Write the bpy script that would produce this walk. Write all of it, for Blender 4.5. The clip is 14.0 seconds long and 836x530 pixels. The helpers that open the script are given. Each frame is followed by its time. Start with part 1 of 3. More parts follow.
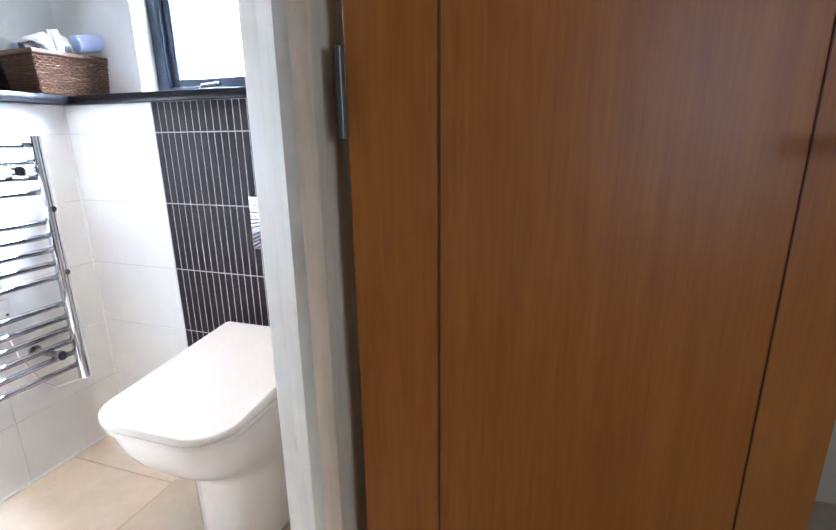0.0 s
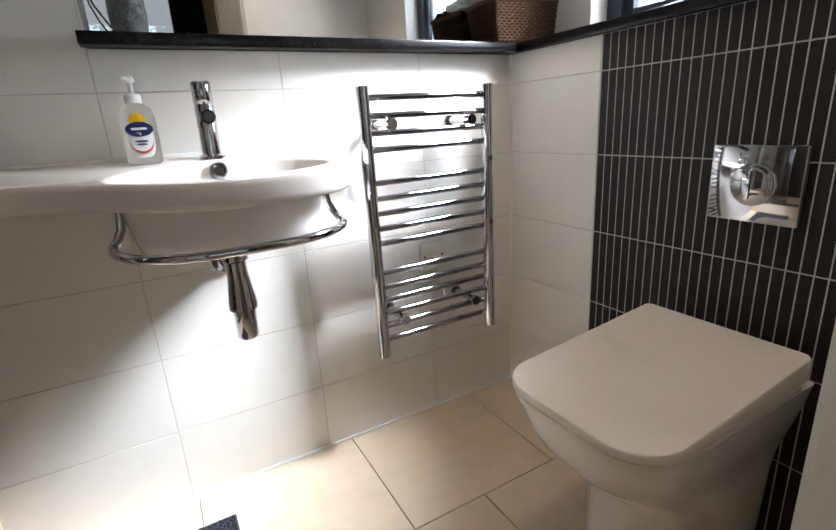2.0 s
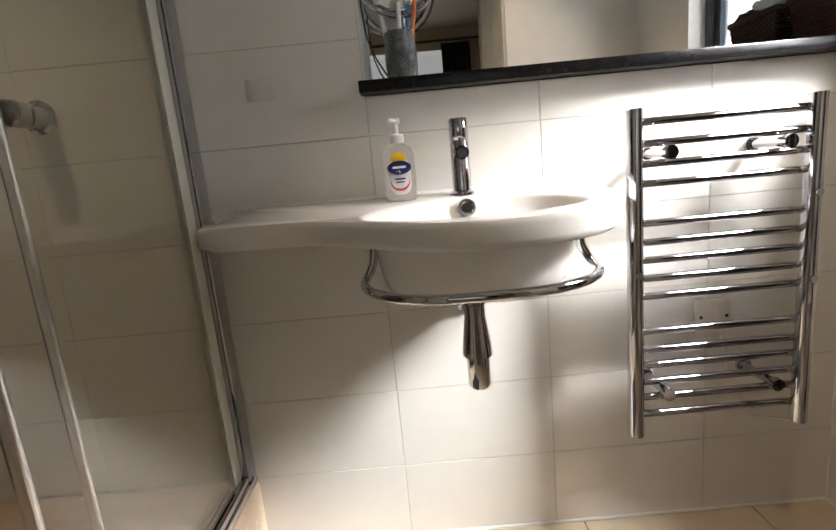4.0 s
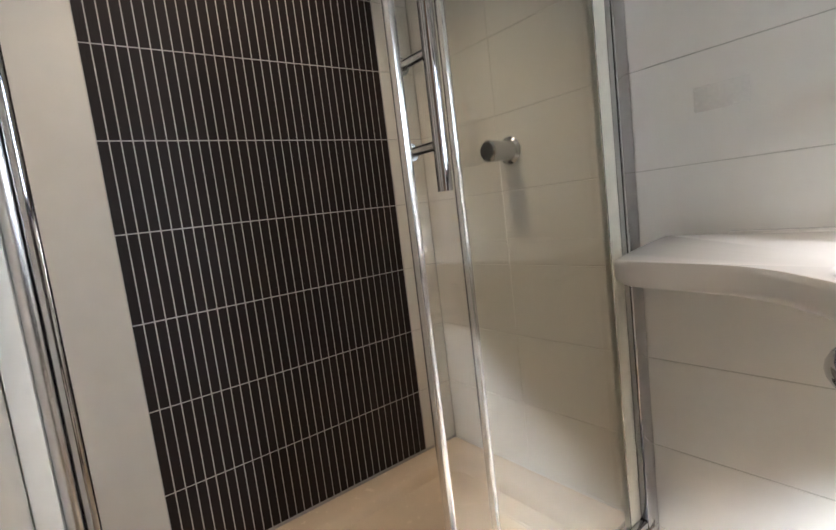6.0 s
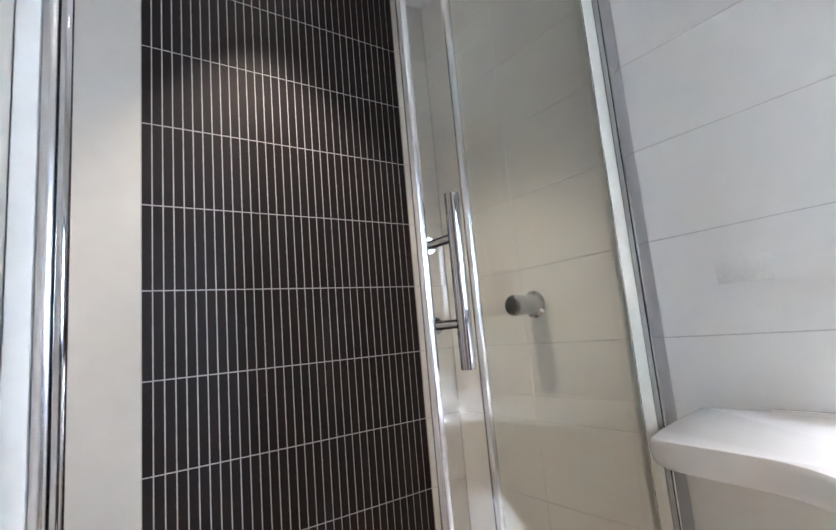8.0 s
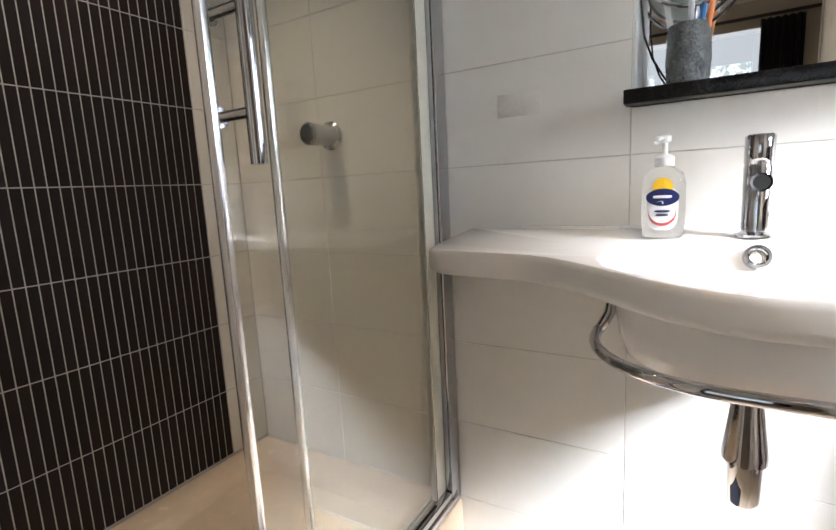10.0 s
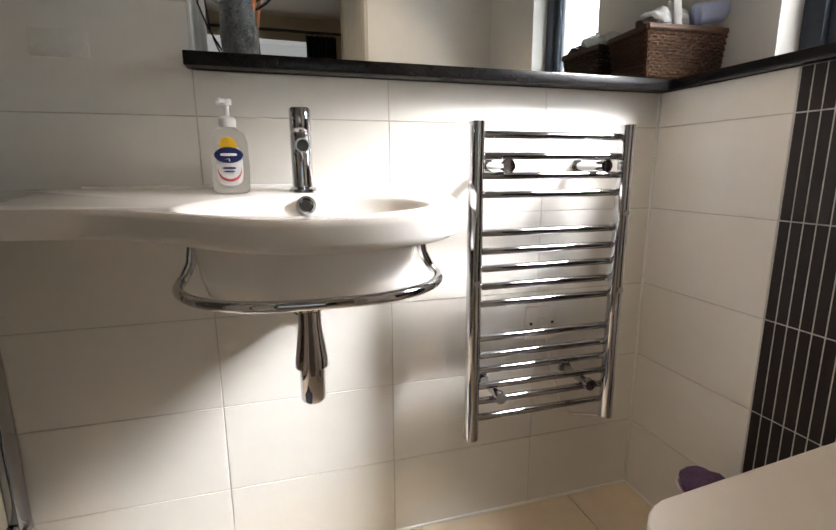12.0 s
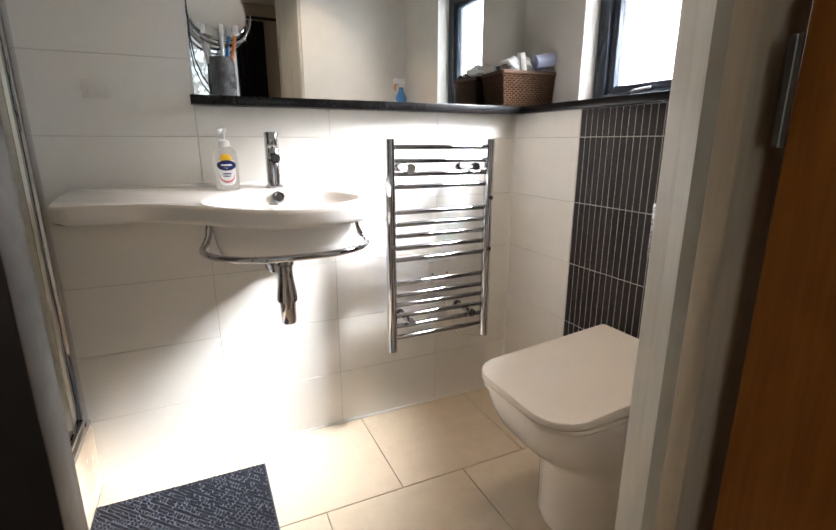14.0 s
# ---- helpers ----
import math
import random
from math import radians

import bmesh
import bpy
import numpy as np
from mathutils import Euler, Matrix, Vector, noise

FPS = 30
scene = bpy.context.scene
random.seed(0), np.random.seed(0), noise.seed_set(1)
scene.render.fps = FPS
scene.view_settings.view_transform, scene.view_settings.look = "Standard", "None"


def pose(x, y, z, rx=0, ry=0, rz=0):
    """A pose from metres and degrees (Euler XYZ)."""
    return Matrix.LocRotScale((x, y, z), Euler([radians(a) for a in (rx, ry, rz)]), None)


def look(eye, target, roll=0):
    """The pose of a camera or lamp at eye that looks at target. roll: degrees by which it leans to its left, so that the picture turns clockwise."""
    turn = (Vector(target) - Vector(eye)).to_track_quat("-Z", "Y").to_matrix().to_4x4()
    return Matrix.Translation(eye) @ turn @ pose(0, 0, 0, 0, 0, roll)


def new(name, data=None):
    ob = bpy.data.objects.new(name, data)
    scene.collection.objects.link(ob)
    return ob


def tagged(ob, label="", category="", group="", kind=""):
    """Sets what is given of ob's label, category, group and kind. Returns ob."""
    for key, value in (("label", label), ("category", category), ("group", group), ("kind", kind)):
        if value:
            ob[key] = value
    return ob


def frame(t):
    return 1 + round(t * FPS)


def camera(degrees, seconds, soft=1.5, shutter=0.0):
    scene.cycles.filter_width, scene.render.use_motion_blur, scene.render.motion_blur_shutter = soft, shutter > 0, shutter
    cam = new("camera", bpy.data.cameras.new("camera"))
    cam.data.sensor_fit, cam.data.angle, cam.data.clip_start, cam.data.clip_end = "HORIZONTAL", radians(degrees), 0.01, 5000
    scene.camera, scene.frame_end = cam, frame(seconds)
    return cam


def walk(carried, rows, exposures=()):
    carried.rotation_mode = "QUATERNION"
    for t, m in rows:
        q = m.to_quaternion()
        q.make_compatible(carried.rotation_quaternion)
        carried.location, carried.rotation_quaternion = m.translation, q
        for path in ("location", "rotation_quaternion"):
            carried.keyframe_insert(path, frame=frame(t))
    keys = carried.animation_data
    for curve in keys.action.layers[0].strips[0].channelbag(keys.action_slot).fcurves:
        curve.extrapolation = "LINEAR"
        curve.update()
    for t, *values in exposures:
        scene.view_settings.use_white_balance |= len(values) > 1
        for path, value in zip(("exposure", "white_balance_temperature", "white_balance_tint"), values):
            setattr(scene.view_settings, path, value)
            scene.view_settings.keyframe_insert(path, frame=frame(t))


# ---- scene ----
cam = camera(83.1, 14.0)
PATH = [
    (0, (-1.065, -1.47, 0.982), (0.768, -0.866, 0.454), -0.7),
    (0.5, (-1.052, -1.381, 0.943), (0.653, -0.437, 0.493), -2.9),
    (1, (-1.029, -1.338, 0.928), (0.444, -0.086, 0.419), -3.7),
    (1.5, (-0.993, -1.266, 0.897), (0.169, 0.271, 0.361), -5.1),
    (2, (-0.981, -1.192, 0.908), (-0.073, 0.493, 0.327), -3.5),
    (2.2, (-0.963, -1.179, 0.888), (-0.213, 0.588, 0.327), -3.4),
    (4.4, (-0.958, -1.028, 0.91), (-1.381, 0.904, 0.612), -5.0),
    (4.5, (-0.937, -1.018, 0.908), (-1.492, 0.885, 0.642), -4.7),
    (5, (-0.909, -0.996, 0.943), (-1.88, 0.734, 0.69), -5.0),
    (5.5, (-0.904, -0.972, 0.95), (-2.216, 0.517, 0.702), -5.5),
    (6, (-0.913, -0.978, 0.974), (-2.498, 0.221, 0.75), -6.9),
    (6.5, (-0.914, -0.981, 1.006), (-2.557, 0.156, 1.081), -5.2),
    (7, (-0.953, -0.969, 1.037), (-2.512, 0.175, 1.36), -4.5),
    (7.2, (-0.897, -0.977, 1.056), (-2.476, 0.164, 1.511), -4.2),
    (9.3, (-0.922, -0.961, 0.987), (-2.438, 0.323, 0.757), -3.5),
    (9.5, (-0.926, -0.966, 0.971), (-2.349, 0.416, 0.718), -3.2),
    (10, (-0.935, -0.958, 0.956), (-1.952, 0.735, 0.642), -2.9),
    (10.5, (-0.933, -0.964, 0.941), (-1.471, 0.923, 0.55), -2.7),
    (11, (-0.922, -0.981, 0.904), (-1.225, 0.956, 0.51), -2.0),
    (11.5, (-0.924, -0.983, 0.867), (-0.922, 0.983, 0.499), -1.6),
    (12, (-0.907, -1.014, 0.899), (-0.356, 0.867, 0.503), -0.2),
    (12.5, (-0.887, -1.142, 0.927), (-0.073, 0.63, 0.483), -0.5),
    (13, (-0.935, -1.307, 0.926), (-0.146, 0.478, 0.486), -0.7),
    (13.5, (-0.996, -1.437, 0.996), (-0.294, 0.365, 0.483), -1.1),
    (14, (-1.061, -1.491, 0.985), (-0.249, 0.266, 0.481), 0.0),
]
walk(cam, [(t, look(eye, target, roll)) for t, eye, target, roll in PATH],
     [(0.0, 2.05, 5000, 10), (0.5, 1.55, 5000, 10), (0.9, 1.05, 5000, 10), (1.5, 0.4, 5500, 10), (2.2, 0.2, 6200, 12), (4.5, 0.0, 6900, 13), (5.2, 0.2, 7100, 13), (6.0, 1.0, 6200, 12),
      (6.5, 1.3, 5700, 12), (7.2, 1.6, 5450, 12), (9.5, 1.45, 5700, 12), (10.2, 0.75, 6300, 12), (11.0, 0.05, 6900, 12), (12.5, 0.1, 6500, 12), (13.2, 0.25, 6400, 12), (14.0, 0.6, 6400, 12)])

# ---- daylight and lamps ----
SUN_WAY = Vector((-1.0, 0.62, -0.80)).normalized()
world = bpy.data.worlds.new("sky")
scene.world = world
world.use_nodes = True
wn = world.node_tree
sky = wn.nodes.new("ShaderNodeTexSky")
sky.sky_type, sky.sun_disc = "NISHITA", False
sky.sun_elevation = math.asin(-SUN_WAY.z)
sky.sun_rotation = math.atan2(-SUN_WAY.x, -SUN_WAY.y)
wn.links.new(sky.outputs[0], wn.nodes["Background"].inputs[0])
wn.nodes["Background"].inputs[1].default_value = 0.14
sun = new("sun", bpy.data.lights.new("sun", "SUN"))
sun.data.energy, sun.data.angle, sun.data.color = 5.0, radians(10.0), (1.0, 0.97, 0.92)
sun.matrix_world = look((4, -3, 5), Vector((4, -3, 5)) + SUN_WAY)


def lamp(name, kind, m, energy, colour, **more):
    ob = new(name, bpy.data.lights.new(name, kind))
    ob.matrix_world = m
    ob.data.energy, ob.data.color = energy, colour
    if "size" in more:
        ob.data.shape, ob.data.size, ob.data.size_y = "RECTANGLE", more["size"][0], more["size"][1]
    if "spread" in more:
        ob.data.spread = radians(more["spread"])
    if "spot" in more:
        ob.data.spot_size, ob.data.spot_blend, ob.data.shadow_soft_size = radians(more["spot"]), 0.6, 0.03
    return ob


# sky light in the openings of the two windows
lamp("window_daylight", "AREA", look((0.205, -0.40, 1.36), Vector((0.205, -0.40, 1.36)) + Vector((-1.0, 0.38, -1.10))), 13.5, (0.93, 0.97, 1.0), size=(0.26, 0.34), spread=50)
lamp("window_skylight", "AREA", look((0.27, -0.40, 1.40), (-1.0, -0.40, 1.40)), 3.0, (0.88, 0.95, 1.0), size=(0.30, 0.48))
lamp("bedroom_daylight", "AREA", look((-1.3, -3.9, 1.3), (-1.2, -2.0, 1.2)), 2.7, (0.95, 0.98, 1.0), size=(1.5, 1.7))
WARM = (1.0, 0.80, 0.58)
SPOTS = [(-0.46, -0.66, 2.185), (-1.85, -0.56, 2.185), (-0.57, -3.1, 2.385), (-2.0, -2.2, 2.385)]
for at, power in zip(SPOTS, (20, 13, 1.2, 1.0)):
    lamp("spot_beam", "SPOT", look((at[0], at[1], at[2] - 0.02), (at[0], at[1], 0)), power, WARM, spot=84)


# ---- materials ----
def material(name, colour, rough=0.5, metal=0.0, grain=0.0, scale=8.0, bump=0.0, second=None, stretch=(1, 1, 1), vary=0.0, spec=0.5, coat=0.0, clear=0.0, ior=1.45, fine=6.0):
    m = bpy.data.materials.new(name)
    m.use_nodes = True
    n, l = m.node_tree.nodes, m.node_tree.links
    p = n["Principled BSDF"]
    p.inputs["Base Color"].default_value = (*colour, 1)
    p.inputs["Roughness"].default_value, p.inputs["Metallic"].default_value = rough, metal
    p.inputs["Specular IOR Level"].default_value, p.inputs["Coat Weight"].default_value = spec, coat
    p.inputs["Transmission Weight"].default_value, p.inputs["IOR"].default_value = clear, ior
    if grain or bump or vary:
        tex, mapping = n.new("ShaderNodeTexCoord"), n.new("ShaderNodeMapping")
        mapping.inputs["Scale"].default_value = stretch
        l.new(tex.outputs["Object"], mapping.inputs["Vector"])
        big, small = n.new("ShaderNodeTexNoise"), n.new("ShaderNodeTexNoise")
        for k, s, d in ((big, scale, 3), (small, scale * fine, 6)):
            k.inputs["Scale"].default_value, k.inputs["Detail"].default_value = s, d
            l.new(mapping.outputs[0], k.inputs["Vector"])
        both = n.new("ShaderNodeMix")
        both.data_type = "FLOAT"
        both.inputs[0].default_value = 0.5
        l.new(big.outputs[0], both.inputs[2])
        l.new(small.outputs[0], both.inputs[3])
        value = both.outputs[0]
        if vary:
            info, add = n.new("ShaderNodeObjectInfo"), n.new("ShaderNodeMath")
            add.operation = "MULTIPLY_ADD"
            add.inputs[1].default_value = vary
            l.new(info.outputs["Random"], add.inputs[0])
            l.new(value, add.inputs[2])
            value = add.outputs[0]
        ramp = n.new("ShaderNodeValToRGB")
        other = second or tuple(c * (1 - grain) for c in colour)
        ramp.color_ramp.elements[0].position, ramp.color_ramp.elements[1].position = 0.35, 0.65 + vary
        ramp.color_ramp.elements[0].color, ramp.color_ramp.elements[1].color = (*other, 1), (*colour, 1)
        l.new(value, ramp.inputs[0])
        l.new(ramp.outputs[0], p.inputs["Base Color"])
        if rough > 0.02:
            rr = n.new("ShaderNodeMapRange")
            rr.inputs[3].default_value, rr.inputs[4].default_value = rough * 0.8, min(1, rough * 1.25)
            l.new(small.outputs[0], rr.inputs[0])
            l.new(rr.outputs[0], p.inputs["Roughness"])
        if bump:
            b = n.new("ShaderNodeBump")
            b.inputs["Strength"].default_value, b.inputs["Distance"].default_value = bump, 0.004
            l.new(small.outputs[0], b.inputs["Height"])
            l.new(b.outputs[0], p.inputs["Normal"])
    return m


TILE = material("white_glazed_tile", (0.78, 0.75, 0.70), 0.16, grain=0.05, scale=3, bump=0.02, vary=0.05)
MARK = material("faint_grey_film", (0.76, 0.73, 0.68), 0.25, grain=0.10, scale=25)
GROUT = material("pale_grout", (0.61, 0.58, 0.53), 0.85, grain=0.2, scale=30, bump=0.2)
STRIP = material("dark_brown_mosaic", (0.020, 0.012, 0.012), 0.52, spec=0.30, grain=0.5, scale=30, bump=0.3, vary=0.25, stretch=(1, 1, 0.3))
WGROUT = material("light_mosaic_grout", (0.58, 0.55, 0.52), 0.8, grain=0.2, scale=30, bump=0.2)
FLOOR = material("cream_floor_tile", (0.66, 0.54, 0.40), 0.32, grain=0.16, scale=4, bump=0.05, vary=0.12)
FGROUT = material("floor_grout", (0.30, 0.24, 0.17), 0.85, grain=0.2, scale=30)
PLASTER = material("off_white_painted_plaster", (0.74, 0.71, 0.66), 0.7, grain=0.06, scale=3, bump=0.1)
BEIGE = material("beige_painted_wall", (0.55, 0.47, 0.36), 0.8, grain=0.08, scale=2, bump=0.1)
WHITE = material("white_gloss_paint", (0.80, 0.79, 0.75), 0.35, grain=0.10, scale=7, bump=0.06)
POST = material("worn_off_white_frame_paint", (0.60, 0.57, 0.50), 0.4, grain=0.16, scale=5, bump=0.08, stretch=(2, 2, 0.5))
OAK = material("orange_oak_veneer", (0.40, 0.140, 0.016), 0.38, second=(0.31, 0.094, 0.009), scale=5, bump=0.06, stretch=(6, 6, 0.35), fine=5)
OAKD = material("dark_oak_groove", (0.10, 0.035, 0.01), 0.6, grain=0.3, scale=20)
JAMB = material("aged_beige_frame_paint", (0.70, 0.58, 0.43), 0.5, grain=0.2, scale=6, bump=0.08, stretch=(3, 3, 0.4))
CHROME = material("polished_chrome", (0.55, 0.55, 0.57), 0.05, 1.0, grain=0.06, scale=9)
STEEL = material("aged_steel_hinge", (0.22, 0.20, 0.18), 0.4, 1.0, grain=0.2, scale=20)
BRUSHED = material("satin_aluminium", (0.75, 0.75, 0.76), 0.22, 1.0, grain=0.1, scale=20, stretch=(4, 4, 0.3))
CERAMIC = material("white_glazed_ceramic", (0.84, 0.80, 0.76), 0.10, grain=0.03, scale=5, coat=0.4)
PLASTIC = material("white_seat_plastic", (0.80, 0.73, 0.66), 0.22, grain=0.03, scale=6)
TRAYM = material("cream_acrylic_tray", (0.78, 0.63, 0.47), 0.25, grain=0.05, scale=6)
GRANITE = material("black_polished_stone", (0.010, 0.009, 0.010), 0.22, grain=0.4, scale=60, spec=0.35)
GLASS = material("clear_shower_glass", (0.96, 0.97, 0.94), 0.0, clear=1.0, ior=1.45)
FROST = material("frosted_window_glass", (0.93, 0.97, 1.0), 0.35, grain=0.08, scale=6, bump=0.5, clear=1.0, stretch=(1, 4, 0.6))
MIRROR = material("silvered_mirror", (0.90, 0.91, 0.90), 0.0, 1.0)
UPVC = material("dark_blue_grey_window_frame", (0.022, 0.028, 0.042), 0.35, grain=0.2, scale=10)
RATTAN = material("brown_wicker", (0.105, 0.044, 0.016), 0.55, grain=0.55, scale=40, bump=0.3, vary=0.2)
MAT = material("charcoal_blue_cotton_mat", (0.040, 0.043, 0.056), 0.95, grain=0.4, scale=60, bump=0.6)
RUBBER = material("black_rubber", (0.02, 0.02, 0.02), 0.6, grain=0.2, scale=30)
SEAL = material("clear_grey_plastic_seal", (0.62, 0.60, 0.52), 0.3, grain=0.1, scale=20)
SOAP = material("clear_bottle_plastic", (0.88, 0.88, 0.86), 0.05, clear=0.9, ior=1.4)
NAVY = material("navy_label_ink", (0.012, 0.02, 0.11), 0.4)
YELLOW = material("yellow_label_ink", (0.85, 0.52, 0.02), 0.4)
LABEL = material("white_label_paper", (0.82, 0.82, 0.82), 0.4, grain=0.03, scale=20)
PINKINK = material("red_label_ink", (0.65, 0.10, 0.10), 0.4)
CRACKLE = material("crackled_silver_glass", (0.34, 0.35, 0.36), 0.16, 0.7, grain=0.85, scale=45, bump=1.0)
CLOTHR = material("red_cloth", (0.50, 0.02, 0.03), 0.9, grain=0.3, scale=40, bump=0.4)
PURPLE = material("purple_soft_fabric", (0.13, 0.07, 0.15), 0.9, grain=0.5, scale=30, bump=0.5)
PINKP = material("pale_pink_paper", (0.72, 0.58, 0.60), 0.8, grain=0.15, scale=30, bump=0.3)
LILAC = material("lilac_can_paint", (0.50, 0.55, 0.80), 0.3, grain=0.05, scale=20)
PLUM = material("plum_cap_plastic", (0.30, 0.08, 0.28), 0.35)
BLUEP = material("blue_plastic", (0.06, 0.22, 0.50), 0.3)
ORANGE = material("orange_plastic", (0.75, 0.25, 0.08), 0.35)
CREAMP = material("cream_tube_plastic", (0.78, 0.74, 0.70), 0.35, grain=0.1, scale=30)
CARPET = material("beige_carpet", (0.36, 0.29, 0.21), 0.95, grain=0.25, scale=40, bump=0.5)
CURTAIN = material("dark_curtain_fabric", (0.025, 0.02, 0.022), 0.9, grain=0.3, scale=20, bump=0.3)
LEAF = material("green_leaf", (0.10, 0.20, 0.04), 0.5, grain=0.5, scale=4, vary=0.2)
GRASS = material("lawn", (0.07, 0.12, 0.03), 0.9, grain=0.4, scale=3, bump=0.4)
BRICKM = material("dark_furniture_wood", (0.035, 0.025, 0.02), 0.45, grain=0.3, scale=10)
LAMPM = bpy.data.materials.new("lamp_glow")
LAMPM.use_nodes = True
LAMPM.node_tree.nodes["Principled BSDF"].inputs["Emission Color"].default_value = (1.0, 0.85, 0.65, 1)
LAMPM.node_tree.nodes["Principled BSDF"].inputs["Emission Strength"].default_value = 14


# ---- mesh helpers ----
def finish(bm, name, mat, parent=None, label="", smooth=False, bevel=0.0, seg=2):
    if bevel:
        bmesh.ops.bevel(bm, geom=list(bm.edges), offset=bevel, segments=seg, affect="EDGES", profile=0.5, clamp_overlap=True)
    bmesh.ops.recalc_face_normals(bm, faces=bm.faces)
    me = bpy.data.meshes.new(name)
    bm.to_mesh(me)
    bm.free()
    me.materials.append(mat)
    if smooth:
        me.polygons.foreach_set("use_smooth", [True] * len(me.polygons))
        me.set_sharp_from_angle(angle=radians(40))
    ob = new(name, me)
    if parent is not None:
        ob.parent = parent
    if label:
        ob["label"] = label
    return ob


def add_box(bm, x0, x1, y0, y1, z0, z1):
    v = [bm.verts.new(p) for p in ((x0, y0, z0), (x1, y0, z0), (x1, y1, z0), (x0, y1, z0), (x0, y0, z1), (x1, y0, z1), (x1, y1, z1), (x0, y1, z1))]
    for f in ((3, 2, 1, 0), (4, 5, 6, 7), (0, 1, 5, 4), (1, 2, 6, 5), (2, 3, 7, 6), (3, 0, 4, 7)):
        bm.faces.new([v[i] for i in f])
    return v


def box(name, dims, mat, parent=None, label="", bevel=0.0, smooth=False):
    bm = bmesh.new()
    add_box(bm, *dims)
    return finish(bm, name, mat, parent, label, smooth or bevel > 0, bevel)


def part(name, bm, mat, parent, label="", bevel=0.0):
    return finish(bm, name, mat, parent, label, True, bevel)


def lathe(profile, at=(0, 0, 0), n=28, sx=1.0, sy=1.0, bm=None):
    """Turn (radius, height) pairs round an upright axis."""
    bm = bm or bmesh.new()
    rings = []
    for r, h in profile:
        rings.append([bm.verts.new((at[0] + r * sx * math.cos(a), at[1] + r * sy * math.sin(a), at[2] + h)) for a in (2 * math.pi * k / n for k in range(n))])
    for a, b in zip(rings, rings[1:]):
        for k in range(n):
            bm.faces.new((a[k], a[(k + 1) % n], b[(k + 1) % n], b[k]))
    bm.faces.new(rings[0][::-1])
    bm.faces.new(rings[-1])
    return bm


def tube(points, r, n=10, bm=None):
    """A round bar along a line of points."""
    bm = bm or bmesh.new()
    pts = [Vector(p) for p in points]
    rings, up = [], None
    for i, p in enumerate(pts):
        d = (pts[min(i + 1, len(pts) - 1)] - pts[max(i - 1, 0)]).normalized()
        if up is None:
            up = d.orthogonal().normalized()
        up = (up - d * up.dot(d)).normalized()
        side = d.cross(up)
        rings.append([bm.verts.new(p + r * (math.cos(a) * up + math.sin(a) * side)) for a in (2 * math.pi * k / n for k in range(n))])
    for a, b in zip(rings, rings[1:]):
        for k in range(n):
            bm.faces.new((a[k], a[(k + 1) % n], b[(k + 1) % n], b[k]))
    bm.faces.new(rings[0][::-1])
    bm.faces.new(rings[-1])
    return bm


def loft(rings, cap=True):
    bm = bmesh.new()
    vs = [[bm.verts.new(p) for p in ring] for ring in rings]
    n = len(vs[0])
    for a, b in zip(vs, vs[1:]):
        for k in range(n):
            bm.faces.new((a[k], a[(k + 1) % n], b[(k + 1) % n], b[k]))
    if cap:
        bm.faces.new(vs[0][::-1])
        bm.faces.new(vs[-1])
    return bm


def rounded(x0, x1, y0, y1, rfront, rback, n=7):
    """Outline in plan of a rounded rectangle, with front at x0 and back at x1."""
    out = []
    for cx, cy, r, a0 in ((x1 - rback, y1 - rback, rback, 0), (x0 + rfront, y1 - rfront, rfront, 90), (x0 + rfront, y0 + rfront, rfront, 180), (x1 - rback, y0 + rback, rback, 270)):
        out += [(cx + r * math.cos(radians(a0 + 90 * k / n)), cy + r * math.sin(radians(a0 + 90 * k / n))) for k in range(n + 1)]
    return out


def thing(name, at, label, category, group="", kind=""):
    ob = new(name)
    ob.location = at
    return tagged(ob, label, category, group, kind)


def structure(ob, label, category):
    return tagged(ob, label, category, "", "structure")


# ---- the room's shell ----
TOP = 2.20
def with_openings(name, mat, dims, holes, axis):
    """A wall slab with rectangular holes through it; axis is the thin way, holes are (a0, a1, z0, z1) along the wall."""
    x0, x1, y0, y1, z0, z1 = dims
    lo, hi = (y0, y1) if axis == "x" else (x0, x1)
    cuts = sorted({lo, hi, *(h for q in holes for h in q[:2])})
    bm = bmesh.new()
    for a, b in zip(cuts, cuts[1:]):
        mid = (a + b) / 2
        spans = sorted((q[2], q[3]) for q in holes if q[0] < mid < q[1])
        z = z0
        for s, e in spans + [(z1, z1)]:
            if s > z + 1e-4:
                add_box(bm, *((x0, x1, a, b) if axis == "x" else (a, b, y0, y1)), z, s)
            z = e
    return finish(bm, name, mat)


GX = 0.0018        # tile thickness in front of the backing
XE, XW = 0.02, 0.14      # face of the boxed-in cistern wall, face of the window wall above it
RD = 0.13                # depth of the recess behind the ledge, up to the mirror
WX = -2.11               # tiled end wall of the shower
wall_north = structure(with_openings("wall_north", GROUT, (WX - 0.08, XE + 0.3, GX, RD, 0, 2.5), [(-1.047, XE + 0.3, 1.083, 2.5)], "y"), "cream glazed tiled wall behind the basin", "wall")
wall_back = structure(box("wall_north_recess", (WX - 0.08, XE + 0.3, RD + 0.002, RD + 0.14, 0, 2.5), PLASTER), "off-white plaster at the back of the mirror recess", "wall")
wall_west = structure(box("wall_west", (WX - 0.16, WX - GX, -1.15, GX - 0.002, 0, 2.5), WGROUT), "shower end wall with dark mosaic panel", "wall")
wall_east = structure(with_openings("wall_east", PLASTER, (XW, XW + 0.18, -1.03, RD, 1.083, 2.5), [(-0.615, -0.187, 1.106, 1.70)], "x"), "off-white wall with a small window", "wall")
boxing = structure(box("cistern_boxing", (XE + GX, XW + 0.18, -1.03, GX - 0.001, 0, 1.082), WGROUT), "low boxed-in cistern wall with dark mosaic panel", "wall")
